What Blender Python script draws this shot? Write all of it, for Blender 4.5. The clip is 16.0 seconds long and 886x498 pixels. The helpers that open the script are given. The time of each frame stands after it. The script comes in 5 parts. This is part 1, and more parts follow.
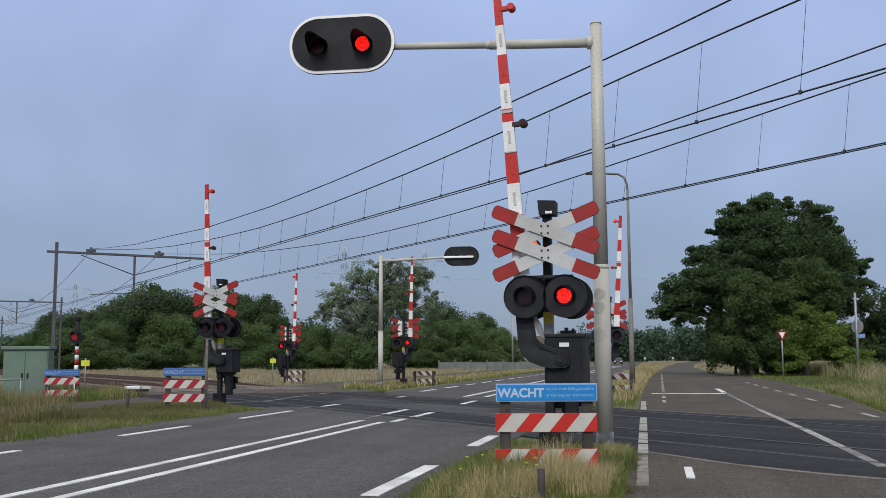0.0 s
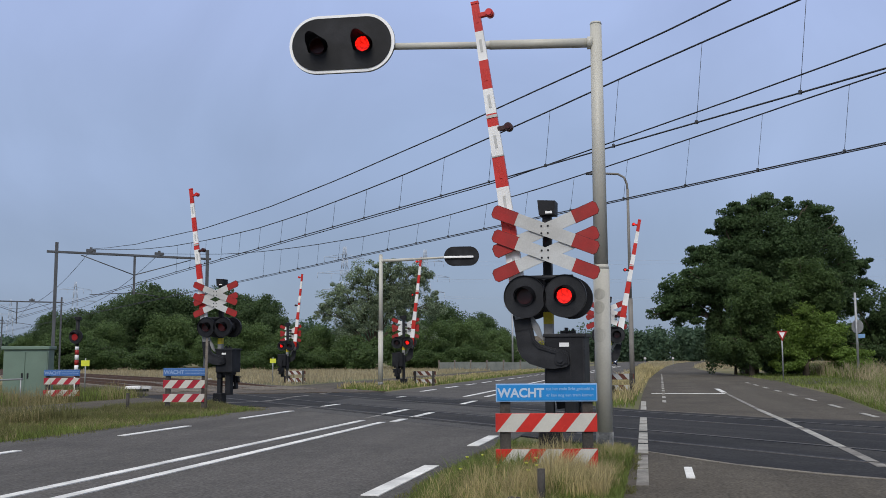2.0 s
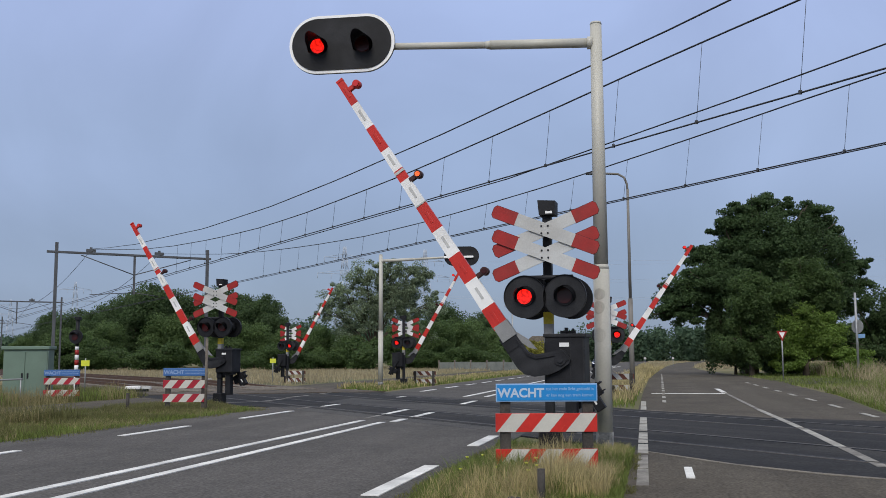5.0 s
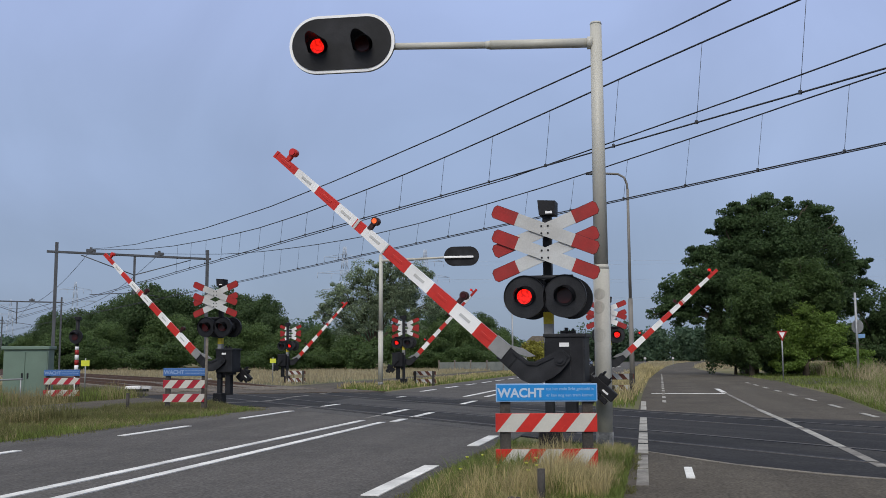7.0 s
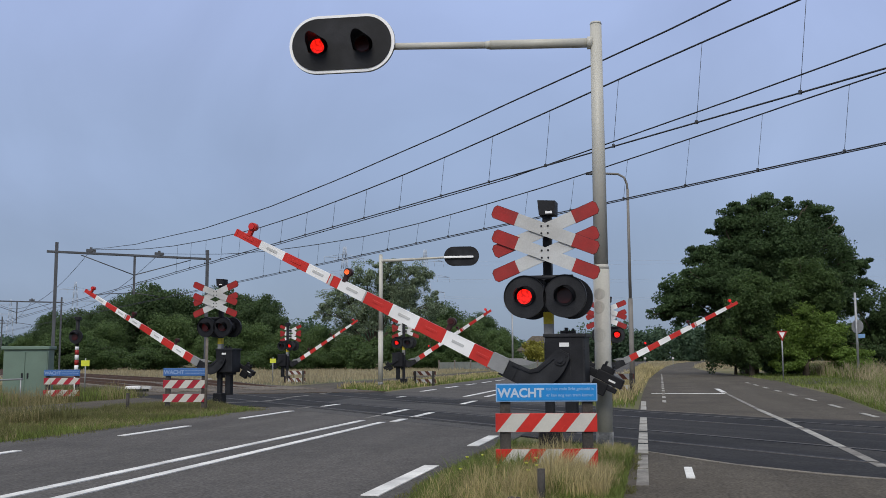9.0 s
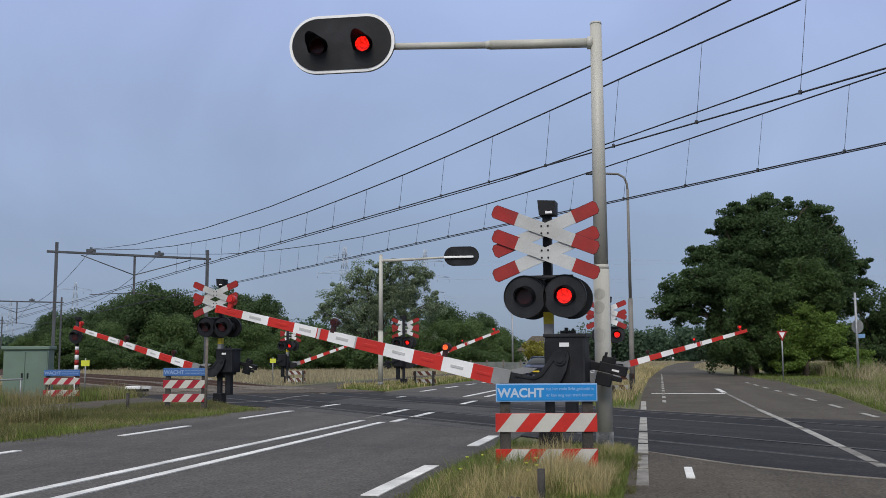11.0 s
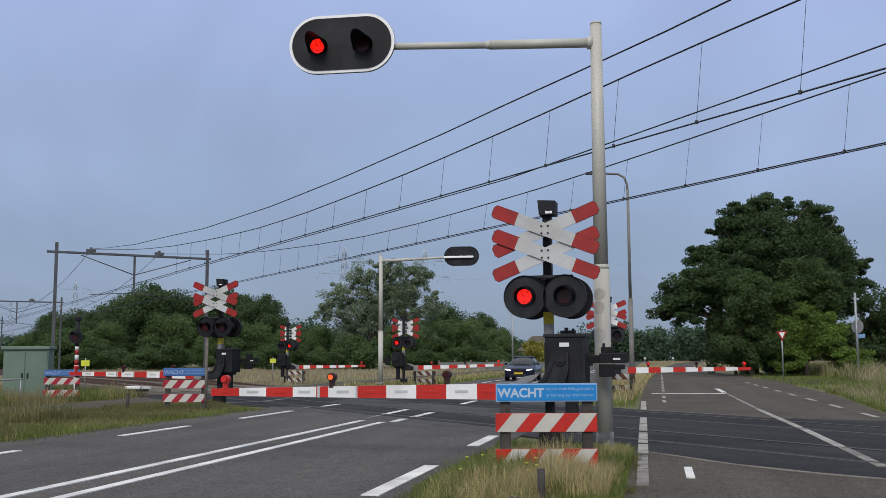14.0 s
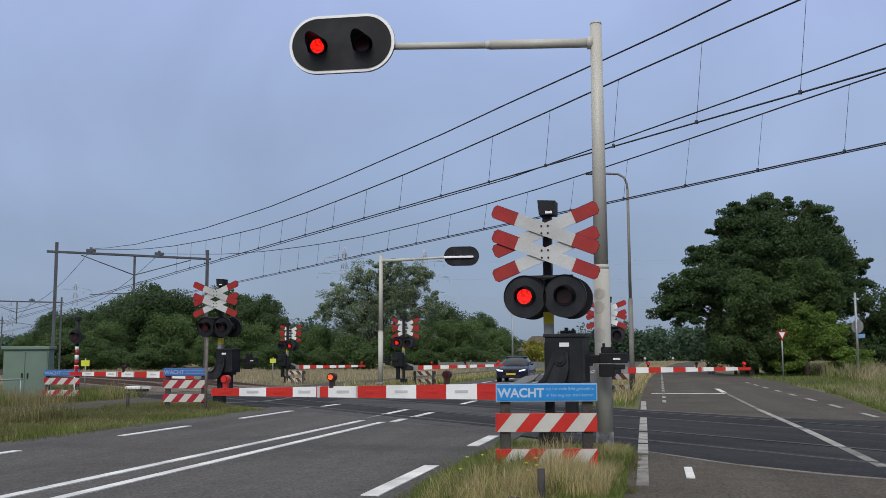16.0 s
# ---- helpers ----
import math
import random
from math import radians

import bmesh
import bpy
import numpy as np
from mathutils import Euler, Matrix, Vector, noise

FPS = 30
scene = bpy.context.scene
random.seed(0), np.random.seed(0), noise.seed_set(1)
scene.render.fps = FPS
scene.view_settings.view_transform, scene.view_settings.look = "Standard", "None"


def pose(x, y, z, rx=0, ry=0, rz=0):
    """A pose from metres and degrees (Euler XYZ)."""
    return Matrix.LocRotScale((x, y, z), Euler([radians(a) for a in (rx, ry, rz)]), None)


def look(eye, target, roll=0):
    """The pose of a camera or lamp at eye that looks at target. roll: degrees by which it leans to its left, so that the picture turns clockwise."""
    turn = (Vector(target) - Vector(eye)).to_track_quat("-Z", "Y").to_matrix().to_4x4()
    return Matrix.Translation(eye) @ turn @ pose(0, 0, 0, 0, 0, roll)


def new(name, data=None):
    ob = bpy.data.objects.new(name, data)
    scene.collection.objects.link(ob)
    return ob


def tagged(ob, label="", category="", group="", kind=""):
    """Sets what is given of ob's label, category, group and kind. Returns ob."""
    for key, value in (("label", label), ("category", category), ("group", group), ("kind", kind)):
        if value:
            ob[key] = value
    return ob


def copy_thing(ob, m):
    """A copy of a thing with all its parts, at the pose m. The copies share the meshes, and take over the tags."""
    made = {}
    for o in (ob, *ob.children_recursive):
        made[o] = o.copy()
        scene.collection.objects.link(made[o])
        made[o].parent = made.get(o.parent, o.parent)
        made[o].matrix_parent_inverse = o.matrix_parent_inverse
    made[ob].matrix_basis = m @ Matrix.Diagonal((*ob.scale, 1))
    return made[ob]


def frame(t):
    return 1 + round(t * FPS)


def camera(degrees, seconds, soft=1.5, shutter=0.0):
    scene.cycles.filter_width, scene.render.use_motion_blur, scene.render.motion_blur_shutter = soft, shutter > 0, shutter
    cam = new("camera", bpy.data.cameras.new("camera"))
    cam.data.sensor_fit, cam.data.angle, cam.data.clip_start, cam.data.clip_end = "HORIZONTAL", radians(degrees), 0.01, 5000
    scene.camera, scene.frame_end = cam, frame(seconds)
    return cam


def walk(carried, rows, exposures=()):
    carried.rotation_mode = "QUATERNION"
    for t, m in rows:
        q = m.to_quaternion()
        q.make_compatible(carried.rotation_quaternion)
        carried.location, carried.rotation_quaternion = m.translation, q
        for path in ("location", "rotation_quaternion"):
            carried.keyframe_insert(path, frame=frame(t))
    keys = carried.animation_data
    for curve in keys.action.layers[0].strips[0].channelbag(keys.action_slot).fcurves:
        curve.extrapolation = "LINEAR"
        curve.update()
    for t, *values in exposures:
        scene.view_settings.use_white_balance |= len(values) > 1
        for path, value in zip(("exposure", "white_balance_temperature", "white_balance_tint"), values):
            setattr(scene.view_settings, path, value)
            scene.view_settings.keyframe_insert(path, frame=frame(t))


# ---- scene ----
cam = camera(48.27, 16.0, soft=0.85)
PITCH = 6.36
START = pose(0, 0, 1.2, 90 + PITCH, 0, 0) @ pose(0, 0, 0, 0, 0, -0.27)
walk(cam, [(0, START), (16.0, START)], exposures=[(0, 0.0), (3.5, 0.0), (9.0, -0.05), (16.0, -0.05)])

# ---- light ----
SUN_AZ, SUN_EL = -170.0, 40.0      # degrees from the view's forward axis to the right, and above the horizon
world = bpy.data.worlds.new("world")
scene.world = world
world.use_nodes = True
wn, wl = world.node_tree.nodes, world.node_tree.links
wn.clear()
sky = wn.new("ShaderNodeTexSky")
sky.sky_type = "NISHITA"
sky.sun_disc = False
sky.sun_elevation = radians(SUN_EL)
sky.sun_rotation = radians(SUN_AZ)
sky.air_density, sky.dust_density, sky.ozone_density = 1.0, 1.2, 2.5
veil = wn.new("ShaderNodeTexNoise")
veil.inputs["Scale"].default_value = 2.2
veil.inputs["Detail"].default_value = 5
ramp = wn.new("ShaderNodeMapRange")
ramp.inputs["From Min"].default_value, ramp.inputs["From Max"].default_value = 0.35, 0.7
ramp.inputs["To Min"].default_value, ramp.inputs["To Max"].default_value = 0.84, 0.98
haze = wn.new("ShaderNodeMix")
haze.data_type = "RGBA"
height = wn.new("ShaderNodeTexCoord")
split = wn.new("ShaderNodeSeparateXYZ")
band = wn.new("ShaderNodeValToRGB")
band.color_ramp.interpolation = "EASE"
for at_z, colour in ((0.0, (0.245, 0.315, 0.44, 1)), (0.1, (0.285, 0.365, 0.53, 1)), (0.2, (0.36, 0.46, 0.69, 1)), (0.36, (0.42, 0.525, 0.83, 1)), (0.6, (0.62, 0.65, 0.74, 1)), (1.0, (0.74, 0.72, 0.70, 1))):
    stop_at = band.color_ramp.elements.new(at_z)
    stop_at.color = colour
band.color_ramp.elements.remove(band.color_ramp.elements[0])
band.color_ramp.elements.remove(band.color_ramp.elements[-1])
tenfold = wn.new("ShaderNodeMix")
tenfold.data_type, tenfold.blend_type = "RGBA", "MULTIPLY"
tenfold.inputs[0].default_value = 1.0
cloud = wn.new("ShaderNodeTexNoise")
cloud.inputs["Scale"].default_value, cloud.inputs["Detail"].default_value, cloud.inputs["Distortion"].default_value = 3.4, 6, 0.6
thin = wn.new("ShaderNodeMapRange")
thin.inputs["From Min"].default_value, thin.inputs["From Max"].default_value = 0.3, 0.72
thin.inputs["To Min"].default_value, thin.inputs["To Max"].default_value = 8.7, 11.3
wl.new(cloud.outputs["Fac"], thin.inputs["Value"])
wl.new(thin.outputs["Result"], tenfold.inputs[7])
wl.new(height.outputs["Generated"], split.inputs[0])
wl.new(split.outputs["Z"], band.inputs["Fac"])
wl.new(band.outputs["Color"], tenfold.inputs[6])
wl.new(tenfold.outputs[2], haze.inputs[7])
bg = wn.new("ShaderNodeBackground")
bg.inputs["Strength"].default_value = 0.1
wo = wn.new("ShaderNodeOutputWorld")
wl.new(veil.outputs["Fac"], ramp.inputs["Value"])
wl.new(ramp.outputs["Result"], haze.inputs[0])
wl.new(sky.outputs["Color"], haze.inputs[6])
wl.new(haze.outputs[2], bg.inputs["Color"])
wl.new(bg.outputs["Background"], wo.inputs["Surface"])
sun_data = bpy.data.lights.new("sun", "SUN")
sun_data.energy, sun_data.angle, sun_data.color = 2.0, radians(30), (1.0, 0.95, 0.86)
sun = new("sun", sun_data)
a, e = radians(SUN_AZ), radians(SUN_EL)
sun_from = Vector((math.sin(a) * math.cos(e), math.cos(a) * math.cos(e), math.sin(e)))
sun.matrix_world = look(sun_from * 60, (0, 0, 0))

# ---- materials ----


def mat(name, base, rough=0.6, metal=0.0, vary=0.18, size=6.0, fine=60.0, bump=0.15, stain=None, amount=0.0, island=0.0, per_object=0.0, spec=0.4):
    """A surface with colour variation at two scales, optional stains, and fine relief."""
    m = bpy.data.materials.new(name)
    m.use_nodes = True
    nt, ln = m.node_tree.nodes, m.node_tree.links
    b = nt["Principled BSDF"]
    b.inputs["Roughness"].default_value, b.inputs["Metallic"].default_value = rough, metal
    b.inputs["Specular IOR Level"].default_value = spec
    tc = nt.new("ShaderNodeTexCoord")

    def grain(scale, detail):
        n = nt.new("ShaderNodeTexNoise")
        n.inputs["Scale"].default_value, n.inputs["Detail"].default_value = scale, detail
        ln.new(tc.outputs["Object"], n.inputs["Vector"])
        return n

    def mapped(src, lo, hi, f0=0.3, f1=0.7):
        r = nt.new("ShaderNodeMapRange")
        r.inputs["From Min"].default_value, r.inputs["From Max"].default_value = f0, f1
        r.inputs["To Min"].default_value, r.inputs["To Max"].default_value = lo, hi
        ln.new(src, r.inputs["Value"])
        return r.outputs["Result"]

    def mul(x, y):
        n = nt.new("ShaderNodeMath")
        n.operation = "MULTIPLY"
        ln.new(x, n.inputs[0])
        ln.new(y, n.inputs[1])
        return n.outputs[0]

    big, small = grain(size, 4), grain(fine, 3)
    value = mul(mapped(big.outputs["Fac"], 1 - vary, 1 + vary), mapped(small.outputs["Fac"], 1 - vary * 0.7, 1 + vary * 0.7))
    if island:
        geo = nt.new("ShaderNodeNewGeometry")
        value = mul(value, mapped(geo.outputs["Random Per Island"], 1 - island, 1 + island, 0, 1))
    if per_object:
        oi = nt.new("ShaderNodeObjectInfo")
        value = mul(value, mapped(oi.outputs["Random"], 1 - per_object, 1 + per_object, 0, 1))
    mix = nt.new("ShaderNodeMix")
    mix.data_type = "RGBA"
    mix.inputs[6].default_value = (*base, 1)
    mix.inputs[7].default_value = (*(stain or base), 1)
    if stain:
        s = grain(size * 0.45, 6)
        ln.new(mapped(s.outputs["Fac"], 0, amount, 0.42, 0.66), mix.inputs[0])
    else:
        mix.inputs[0].default_value = 0
    hsv = nt.new("ShaderNodeHueSaturation")
    ln.new(mix.outputs[2], hsv.inputs["Color"])
    ln.new(value, hsv.inputs["Value"])
    ln.new(hsv.outputs["Color"], b.inputs["Base Color"])
    if bump:
        bp = nt.new("ShaderNodeBump")
        bp.inputs["Strength"].default_value, bp.inputs["Distance"].default_value = bump, 0.01
        ln.new(small.outputs["Fac"], bp.inputs["Height"])
        ln.new(bp.outputs["Normal"], b.inputs["Normal"])
    return m


def glow(name, colour, strength, cells=0.0):
    m = bpy.data.materials.new(name)
    m.use_nodes = True
    b = m.node_tree.nodes["Principled BSDF"]
    b.inputs["Base Color"].default_value = (*(c * 0.05 for c in colour), 1)
    b.inputs["Roughness"].default_value = 0.35
    b.inputs["Emission Color"].default_value = (*colour, 1)
    b.inputs["Emission Strength"].default_value = strength
    if cells:
        nt, ln = m.node_tree.nodes, m.node_tree.links
        tc, vo, mr = nt.new("ShaderNodeTexCoord"), nt.new("ShaderNodeTexVoronoi"), nt.new("ShaderNodeMapRange")
        vo.inputs["Scale"].default_value = cells
        mr.inputs["From Min"].default_value, mr.inputs["From Max"].default_value = 0.15, 0.6
        mr.inputs["To Min"].default_value, mr.inputs["To Max"].default_value = strength * 1.45, strength * 0.45
        ln.new(tc.outputs["Object"], vo.inputs["Vector"])
        ln.new(vo.outputs["Distance"], mr.inputs["Value"])
        ln.new(mr.outputs["Result"], b.inputs["Emission Strength"])
    return m




def asphalt(name, base, worn, dark, heading, chip=0.35):
    """Rolled asphalt: stone chips, patches, and wheel-worn streaks along a heading."""
    m = bpy.data.materials.new(name)
    m.use_nodes = True
    nt, ln = m.node_tree.nodes, m.node_tree.links
    b = nt["Principled BSDF"]
    b.inputs["Roughness"].default_value, b.inputs["Specular IOR Level"].default_value = 0.92, 0.16
    tc = nt.new("ShaderNodeTexCoord")

    def field(scale, detail, stretch=(1, 1, 1)):
        mp = nt.new("ShaderNodeMapping")
        mp.vector_type = "TEXTURE"
        mp.inputs["Rotation"].default_value = (0, 0, heading)
        mp.inputs["Scale"].default_value = stretch
        n = nt.new("ShaderNodeTexNoise")
        n.inputs["Scale"].default_value, n.inputs["Detail"].default_value = scale, detail
        ln.new(tc.outputs["Object"], mp.inputs["Vector"])
        ln.new(mp.outputs["Vector"], n.inputs["Vector"])
        return n.outputs["Fac"]

    def ranged(src, f0, f1, t0, t1):
        r = nt.new("ShaderNodeMapRange")
        for key, val in (("From Min", f0), ("From Max", f1), ("To Min", t0), ("To Max", t1)):
            r.inputs[key].default_value = val
        ln.new(src, r.inputs["Value"])
        return r.outputs["Result"]

    def blend(fac, one, two):
        x = nt.new("ShaderNodeMix")
        x.data_type = "RGBA"
        ln.new(fac, x.inputs[0])
        for k, c in ((6, one), (7, two)):
            if isinstance(c, tuple):
                x.inputs[k].default_value = (*c, 1)
            else:
                ln.new(c, x.inputs[k])
        return x.outputs[2]

    streak = ranged(field(1.1, 5, (1, 14, 1)), 0.4, 0.65, 0, 1)
    patch = ranged(field(0.5, 6), 0.5, 0.66, 0, 0.8)
    colour = blend(patch, blend(streak, base, worn), dark)
    chips = ranged(field(34, 2, (1, 1.6, 1)), 0.3, 0.7, 1 - chip, 1 + chip)
    specks = ranged(field(9, 3, (1, 2.5, 1)), 0.32, 0.68, 1 - chip * 0.35, 1 + chip * 0.35)
    times = nt.new("ShaderNodeMath")
    times.operation = "MULTIPLY"
    ln.new(chips, times.inputs[0])
    ln.new(specks, times.inputs[1])
    hsv = nt.new("ShaderNodeHueSaturation")
    ln.new(colour, hsv.inputs["Color"])
    ln.new(times.outputs[0], hsv.inputs["Value"])
    ln.new(hsv.outputs["Color"], b.inputs["Base Color"])
    bp = nt.new("ShaderNodeBump")
    bp.inputs["Strength"].default_value, bp.inputs["Distance"].default_value = 0.4, 0.01
    ln.new(chips, bp.inputs["Height"])
    ln.new(bp.outputs["Normal"], b.inputs["Normal"])
    return m


ASPHALT = asphalt("asphalt", (0.084, 0.08, 0.077), (0.106, 0.1, 0.096), (0.07, 0.067, 0.065), radians(-12))
ASPHALT_OLD = asphalt("old_asphalt", (0.079, 0.07, 0.058), (0.1, 0.089, 0.074), (0.063, 0.056, 0.048), radians(-12))
ASPHALT_DARK = asphalt("crossing_asphalt", (0.026, 0.0265, 0.0295), (0.046, 0.045, 0.045), (0.019, 0.02, 0.022), radians(30.3))
ASPHALT_MID = asphalt("patched_asphalt", (0.06, 0.06, 0.062), (0.085, 0.083, 0.082), (0.042, 0.042, 0.044), radians(30.3))
PAINT_LINE = mat("road_paint", (0.72, 0.72, 0.70), 0.7, vary=0.14, size=3, fine=40, stain=(0.36, 0.36, 0.36), amount=0.6)
PAINT_WORN = mat("worn_road_paint", (0.25, 0.24, 0.22), 0.85, vary=0.28, size=4, fine=30, stain=(0.13, 0.12, 0.11), amount=0.95)
PAINT_PALE = mat("faded_road_paint", (0.35, 0.34, 0.31), 0.8, vary=0.22, size=4, fine=30, stain=(0.24, 0.23, 0.21), amount=0.8)
SOIL = mat("dry_grass_ground", (0.15, 0.13, 0.06), 0.95, vary=0.25, size=0.12, fine=9, bump=0.6, stain=(0.085, 0.105, 0.04), amount=0.9)
BALLAST = mat("ballast", (0.085, 0.07, 0.056), 0.95, vary=0.35, size=2, fine=22, bump=1.0)
RUST = mat("rail_rust", (0.10, 0.055, 0.035), 0.7, 0.3, vary=0.25, size=4)
STEEL = mat("worn_rail", (0.1, 0.092, 0.085), 0.75, 0.15, vary=0.25, size=3)
SEAM = mat("worn_seam", (0.2, 0.18, 0.15), 0.9, vary=0.25, size=2, fine=30, bump=0.3, stain=(0.09, 0.08, 0.068), amount=0.9)
CONCRETE = mat("concrete", (0.36, 0.35, 0.33), 0.85, vary=0.15, size=3, bump=0.3, stain=(0.22, 0.21, 0.2), amount=0.6)
MAST = mat("cream_grey_paint", (0.5, 0.49, 0.44), 0.45, vary=0.06, size=2.5, fine=40, bump=0.05, stain=(0.42, 0.405, 0.355), amount=0.3)
MAST_BASE = mat("mast_sleeve", (0.075, 0.08, 0.085), 0.8, vary=0.4, size=9, stain=(0.32, 0.32, 0.31), amount=0.9)
GALV = mat("galvanised_steel", (0.34, 0.35, 0.36), 0.5, 0.5, vary=0.15, size=4)
PORTAL = mat("weathered_steel", (0.1, 0.105, 0.115), 0.6, 0.3, vary=0.2, size=2)
BLACK = mat("black_paint", (0.009, 0.0095, 0.012), 0.55, vary=0.3, size=5, bump=0.08, stain=(0.026, 0.027, 0.032), amount=0.6, spec=0.25)
GREY_DARK = mat("dark_grey_paint", (0.016, 0.017, 0.0205), 0.55, vary=0.3, size=5, bump=0.08, stain=(0.035, 0.036, 0.04), amount=0.6, spec=0.25)
GREY = mat("grey_paint", (0.26, 0.265, 0.27), 0.5, vary=0.12, size=4, stain=(0.16, 0.16, 0.16), amount=0.5)
WHITE = mat("white_paint", (0.86, 0.86, 0.86), 0.4, vary=0.03, size=4, bump=0.04, stain=(0.56, 0.56, 0.55), amount=0.5)
WHITE_CLEAN = mat("clean_white_border", (0.9, 0.9, 0.9), 0.4, vary=0.02, bump=0.03)
CREAM = mat("cream_reflective", (0.56, 0.545, 0.5), 0.5, vary=0.06, size=5, bump=0.04, stain=(0.46, 0.44, 0.4), amount=0.6)
LETTER = mat("pale_lettering", (0.46, 0.56, 0.7), 0.45, vary=0.05)
OFFWHITE = mat("weathered_white", (0.52, 0.53, 0.53), 0.5, vary=0.08, size=4, bump=0.05, stain=(0.4, 0.39, 0.37), amount=0.6)
RED = mat("red_reflective", (0.54, 0.026, 0.018), 0.4, vary=0.1, size=5, bump=0.04, stain=(0.42, 0.026, 0.02), amount=0.6)
RED_CROSS = mat("cross_red", (0.33, 0.015, 0.014), 0.55, vary=0.12, size=6, bump=0.05, stain=(0.24, 0.03, 0.025), amount=0.7)
BLUE = mat("blue_sign", (0.018, 0.23, 0.58), 0.35, vary=0.06, size=4, bump=0.02)
BLUE_EDGE = mat("pale_blue_edge", (0.24, 0.42, 0.68), 0.4, vary=0.06)
YELLOW = mat("yellow_tape", (0.52, 0.42, 0.03), 0.5, vary=0.15)
YELLOW_SIGN = mat("yellow_sign", (0.62, 0.66, 0.05), 0.5, vary=0.08)
DARK_WOOD = mat("dark_wood", (0.045, 0.041, 0.038), 0.85, vary=0.3, size=8, bump=0.4, stain=(0.085, 0.076, 0.066), amount=0.6)
WOOD = mat("weathered_wood", (0.145, 0.125, 0.105), 0.85, vary=0.3, size=8, bump=0.4, stain=(0.2, 0.18, 0.15), amount=0.6)
GREENBOX = mat("green_cabinet", (0.14, 0.205, 0.165), 0.55, vary=0.08, size=2, bump=0.05, stain=(0.11, 0.15, 0.12), amount=0.6)
LENS_ON = glow("lit_red_lens", (1.0, 0.012, 0.006), 1.5, 30)
LENS_ORANGE = glow("lit_orange_red_lens", (1.0, 0.13, 0.025), 1.8, 120)
LENS_TIP = glow("dim_red_lens", (0.8, 0.03, 0.03), 0.55)
LENS_PATH = glow("faint_red_lens", (0.5, 0.01, 0.01), 0.35)
LENS_OFF = mat("dark_red_lens", (0.045, 0.008, 0.008), 0.25, vary=0.1)
BARK = mat("bark", (0.075, 0.06, 0.045), 0.9, vary=0.35, size=3, fine=20, bump=0.8)


def leaf_mat(name, base, island=0.45):
    m = mat(name, base, 0.6, vary=0.22, size=0.35, fine=3, bump=0, island=island, spec=0.25)
    nt, ln = m.node_tree.nodes, m.node_tree.links
    b = nt["Principled BSDF"]
    through_light = nt.new("ShaderNodeBsdfTranslucent")
    both = nt.new("ShaderNodeMixShader")
    both.inputs[0].default_value = 0.48
    ln.new(nt["Hue/Saturation/Value"].outputs["Color"], through_light.inputs["Color"])
    ln.new(b.outputs[0], both.inputs[1])
    ln.new(through_light.outputs[0], both.inputs[2])
    ln.new(both.outputs[0], nt["Material Output"].inputs["Surface"])
    return m


LEAF_OAK = leaf_mat("oak_leaves", (0.066, 0.112, 0.045), 0.3)
LEAF_DARK = leaf_mat("dark_leaves", (0.066, 0.108, 0.042), 0.3)
LEAF_MID = leaf_mat("green_leaves", (0.08, 0.13, 0.045), 0.3)
LEAF_LIGHT = leaf_mat("light_leaves", (0.15, 0.235, 0.05), 0.3)
LEAF_HEDGE = leaf_mat("hedgerow_leaves", (0.078, 0.125, 0.052), 0.2)
LEAF_HEDGE_PALE = leaf_mat("pale_hedgerow_leaves", (0.115, 0.178, 0.065), 0.22)
LEAF_GREY = leaf_mat("grey_green_leaves", (0.205, 0.262, 0.165))
# bluer than the nearer leaves: distance haze mixed into the colour
LEAF_FAR = leaf_mat("haze_tinted_leaves", (0.085, 0.14, 0.085), 0.2)
LEAF_YELLOW = leaf_mat("yellow_flowering_leaves", (0.3, 0.29, 0.06))
STRAW = leaf_mat("straw_blades", (0.46, 0.385, 0.2), 0.45)
STRAW_DULL = leaf_mat("dull_straw_blades", (0.33, 0.285, 0.15), 0.22)
STRAW_FIELD = leaf_mat("ripe_field_blades", (0.4, 0.34, 0.215), 0.22)
OLIVE = leaf_mat("olive_blades", (0.165, 0.165, 0.068), 0.3)
BLADE = leaf_mat("green_blades", (0.165, 0.21, 0.055), 0.45)

# ---- mesh helpers ----


def part(name, bm, material, parent=None, label=""):
    """Links a bmesh, or (vertices, faces), as one mesh object."""
    me = bpy.data.meshes.new(name)
    if isinstance(bm, tuple):
        me.from_pydata(bm[0], [], bm[1])
    else:
        bm.normal_update()
        bm.to_mesh(me)
        bm.free()
    for mt in material if isinstance(material, (list, tuple)) else [material]:
        me.materials.append(mt)
    ob = new(name, me)
    if parent:
        ob.parent = parent
    return tagged(ob, label)


def thing(name, m, label, category, group=""):
    ob = new(name)
    ob.matrix_basis = m
    return tagged(ob, label, category, group)


def box(bm, x0, x1, y0, y1, z0, z1, bevel=0.0, m=None):
    r = bmesh.ops.create_cube(bm, size=1)
    vs = r["verts"]
    for v in vs:
        v.co = Vector(((x0 + x1) / 2 + v.co.x * (x1 - x0), (y0 + y1) / 2 + v.co.y * (y1 - y0), (z0 + z1) / 2 + v.co.z * (z1 - z0)))
        if m:
            v.co = m @ v.co
    if bevel:
        es = list({ed for v in vs for ed in v.link_edges})
        bmesh.ops.bevel(bm, geom=es, offset=bevel, segments=2, affect="EDGES", profile=0.6)
    return bm


def boxes(*rows, bevel=0.0):
    bm = bmesh.new()
    for row in rows:
        box(bm, *row, bevel=bevel)
    return bm


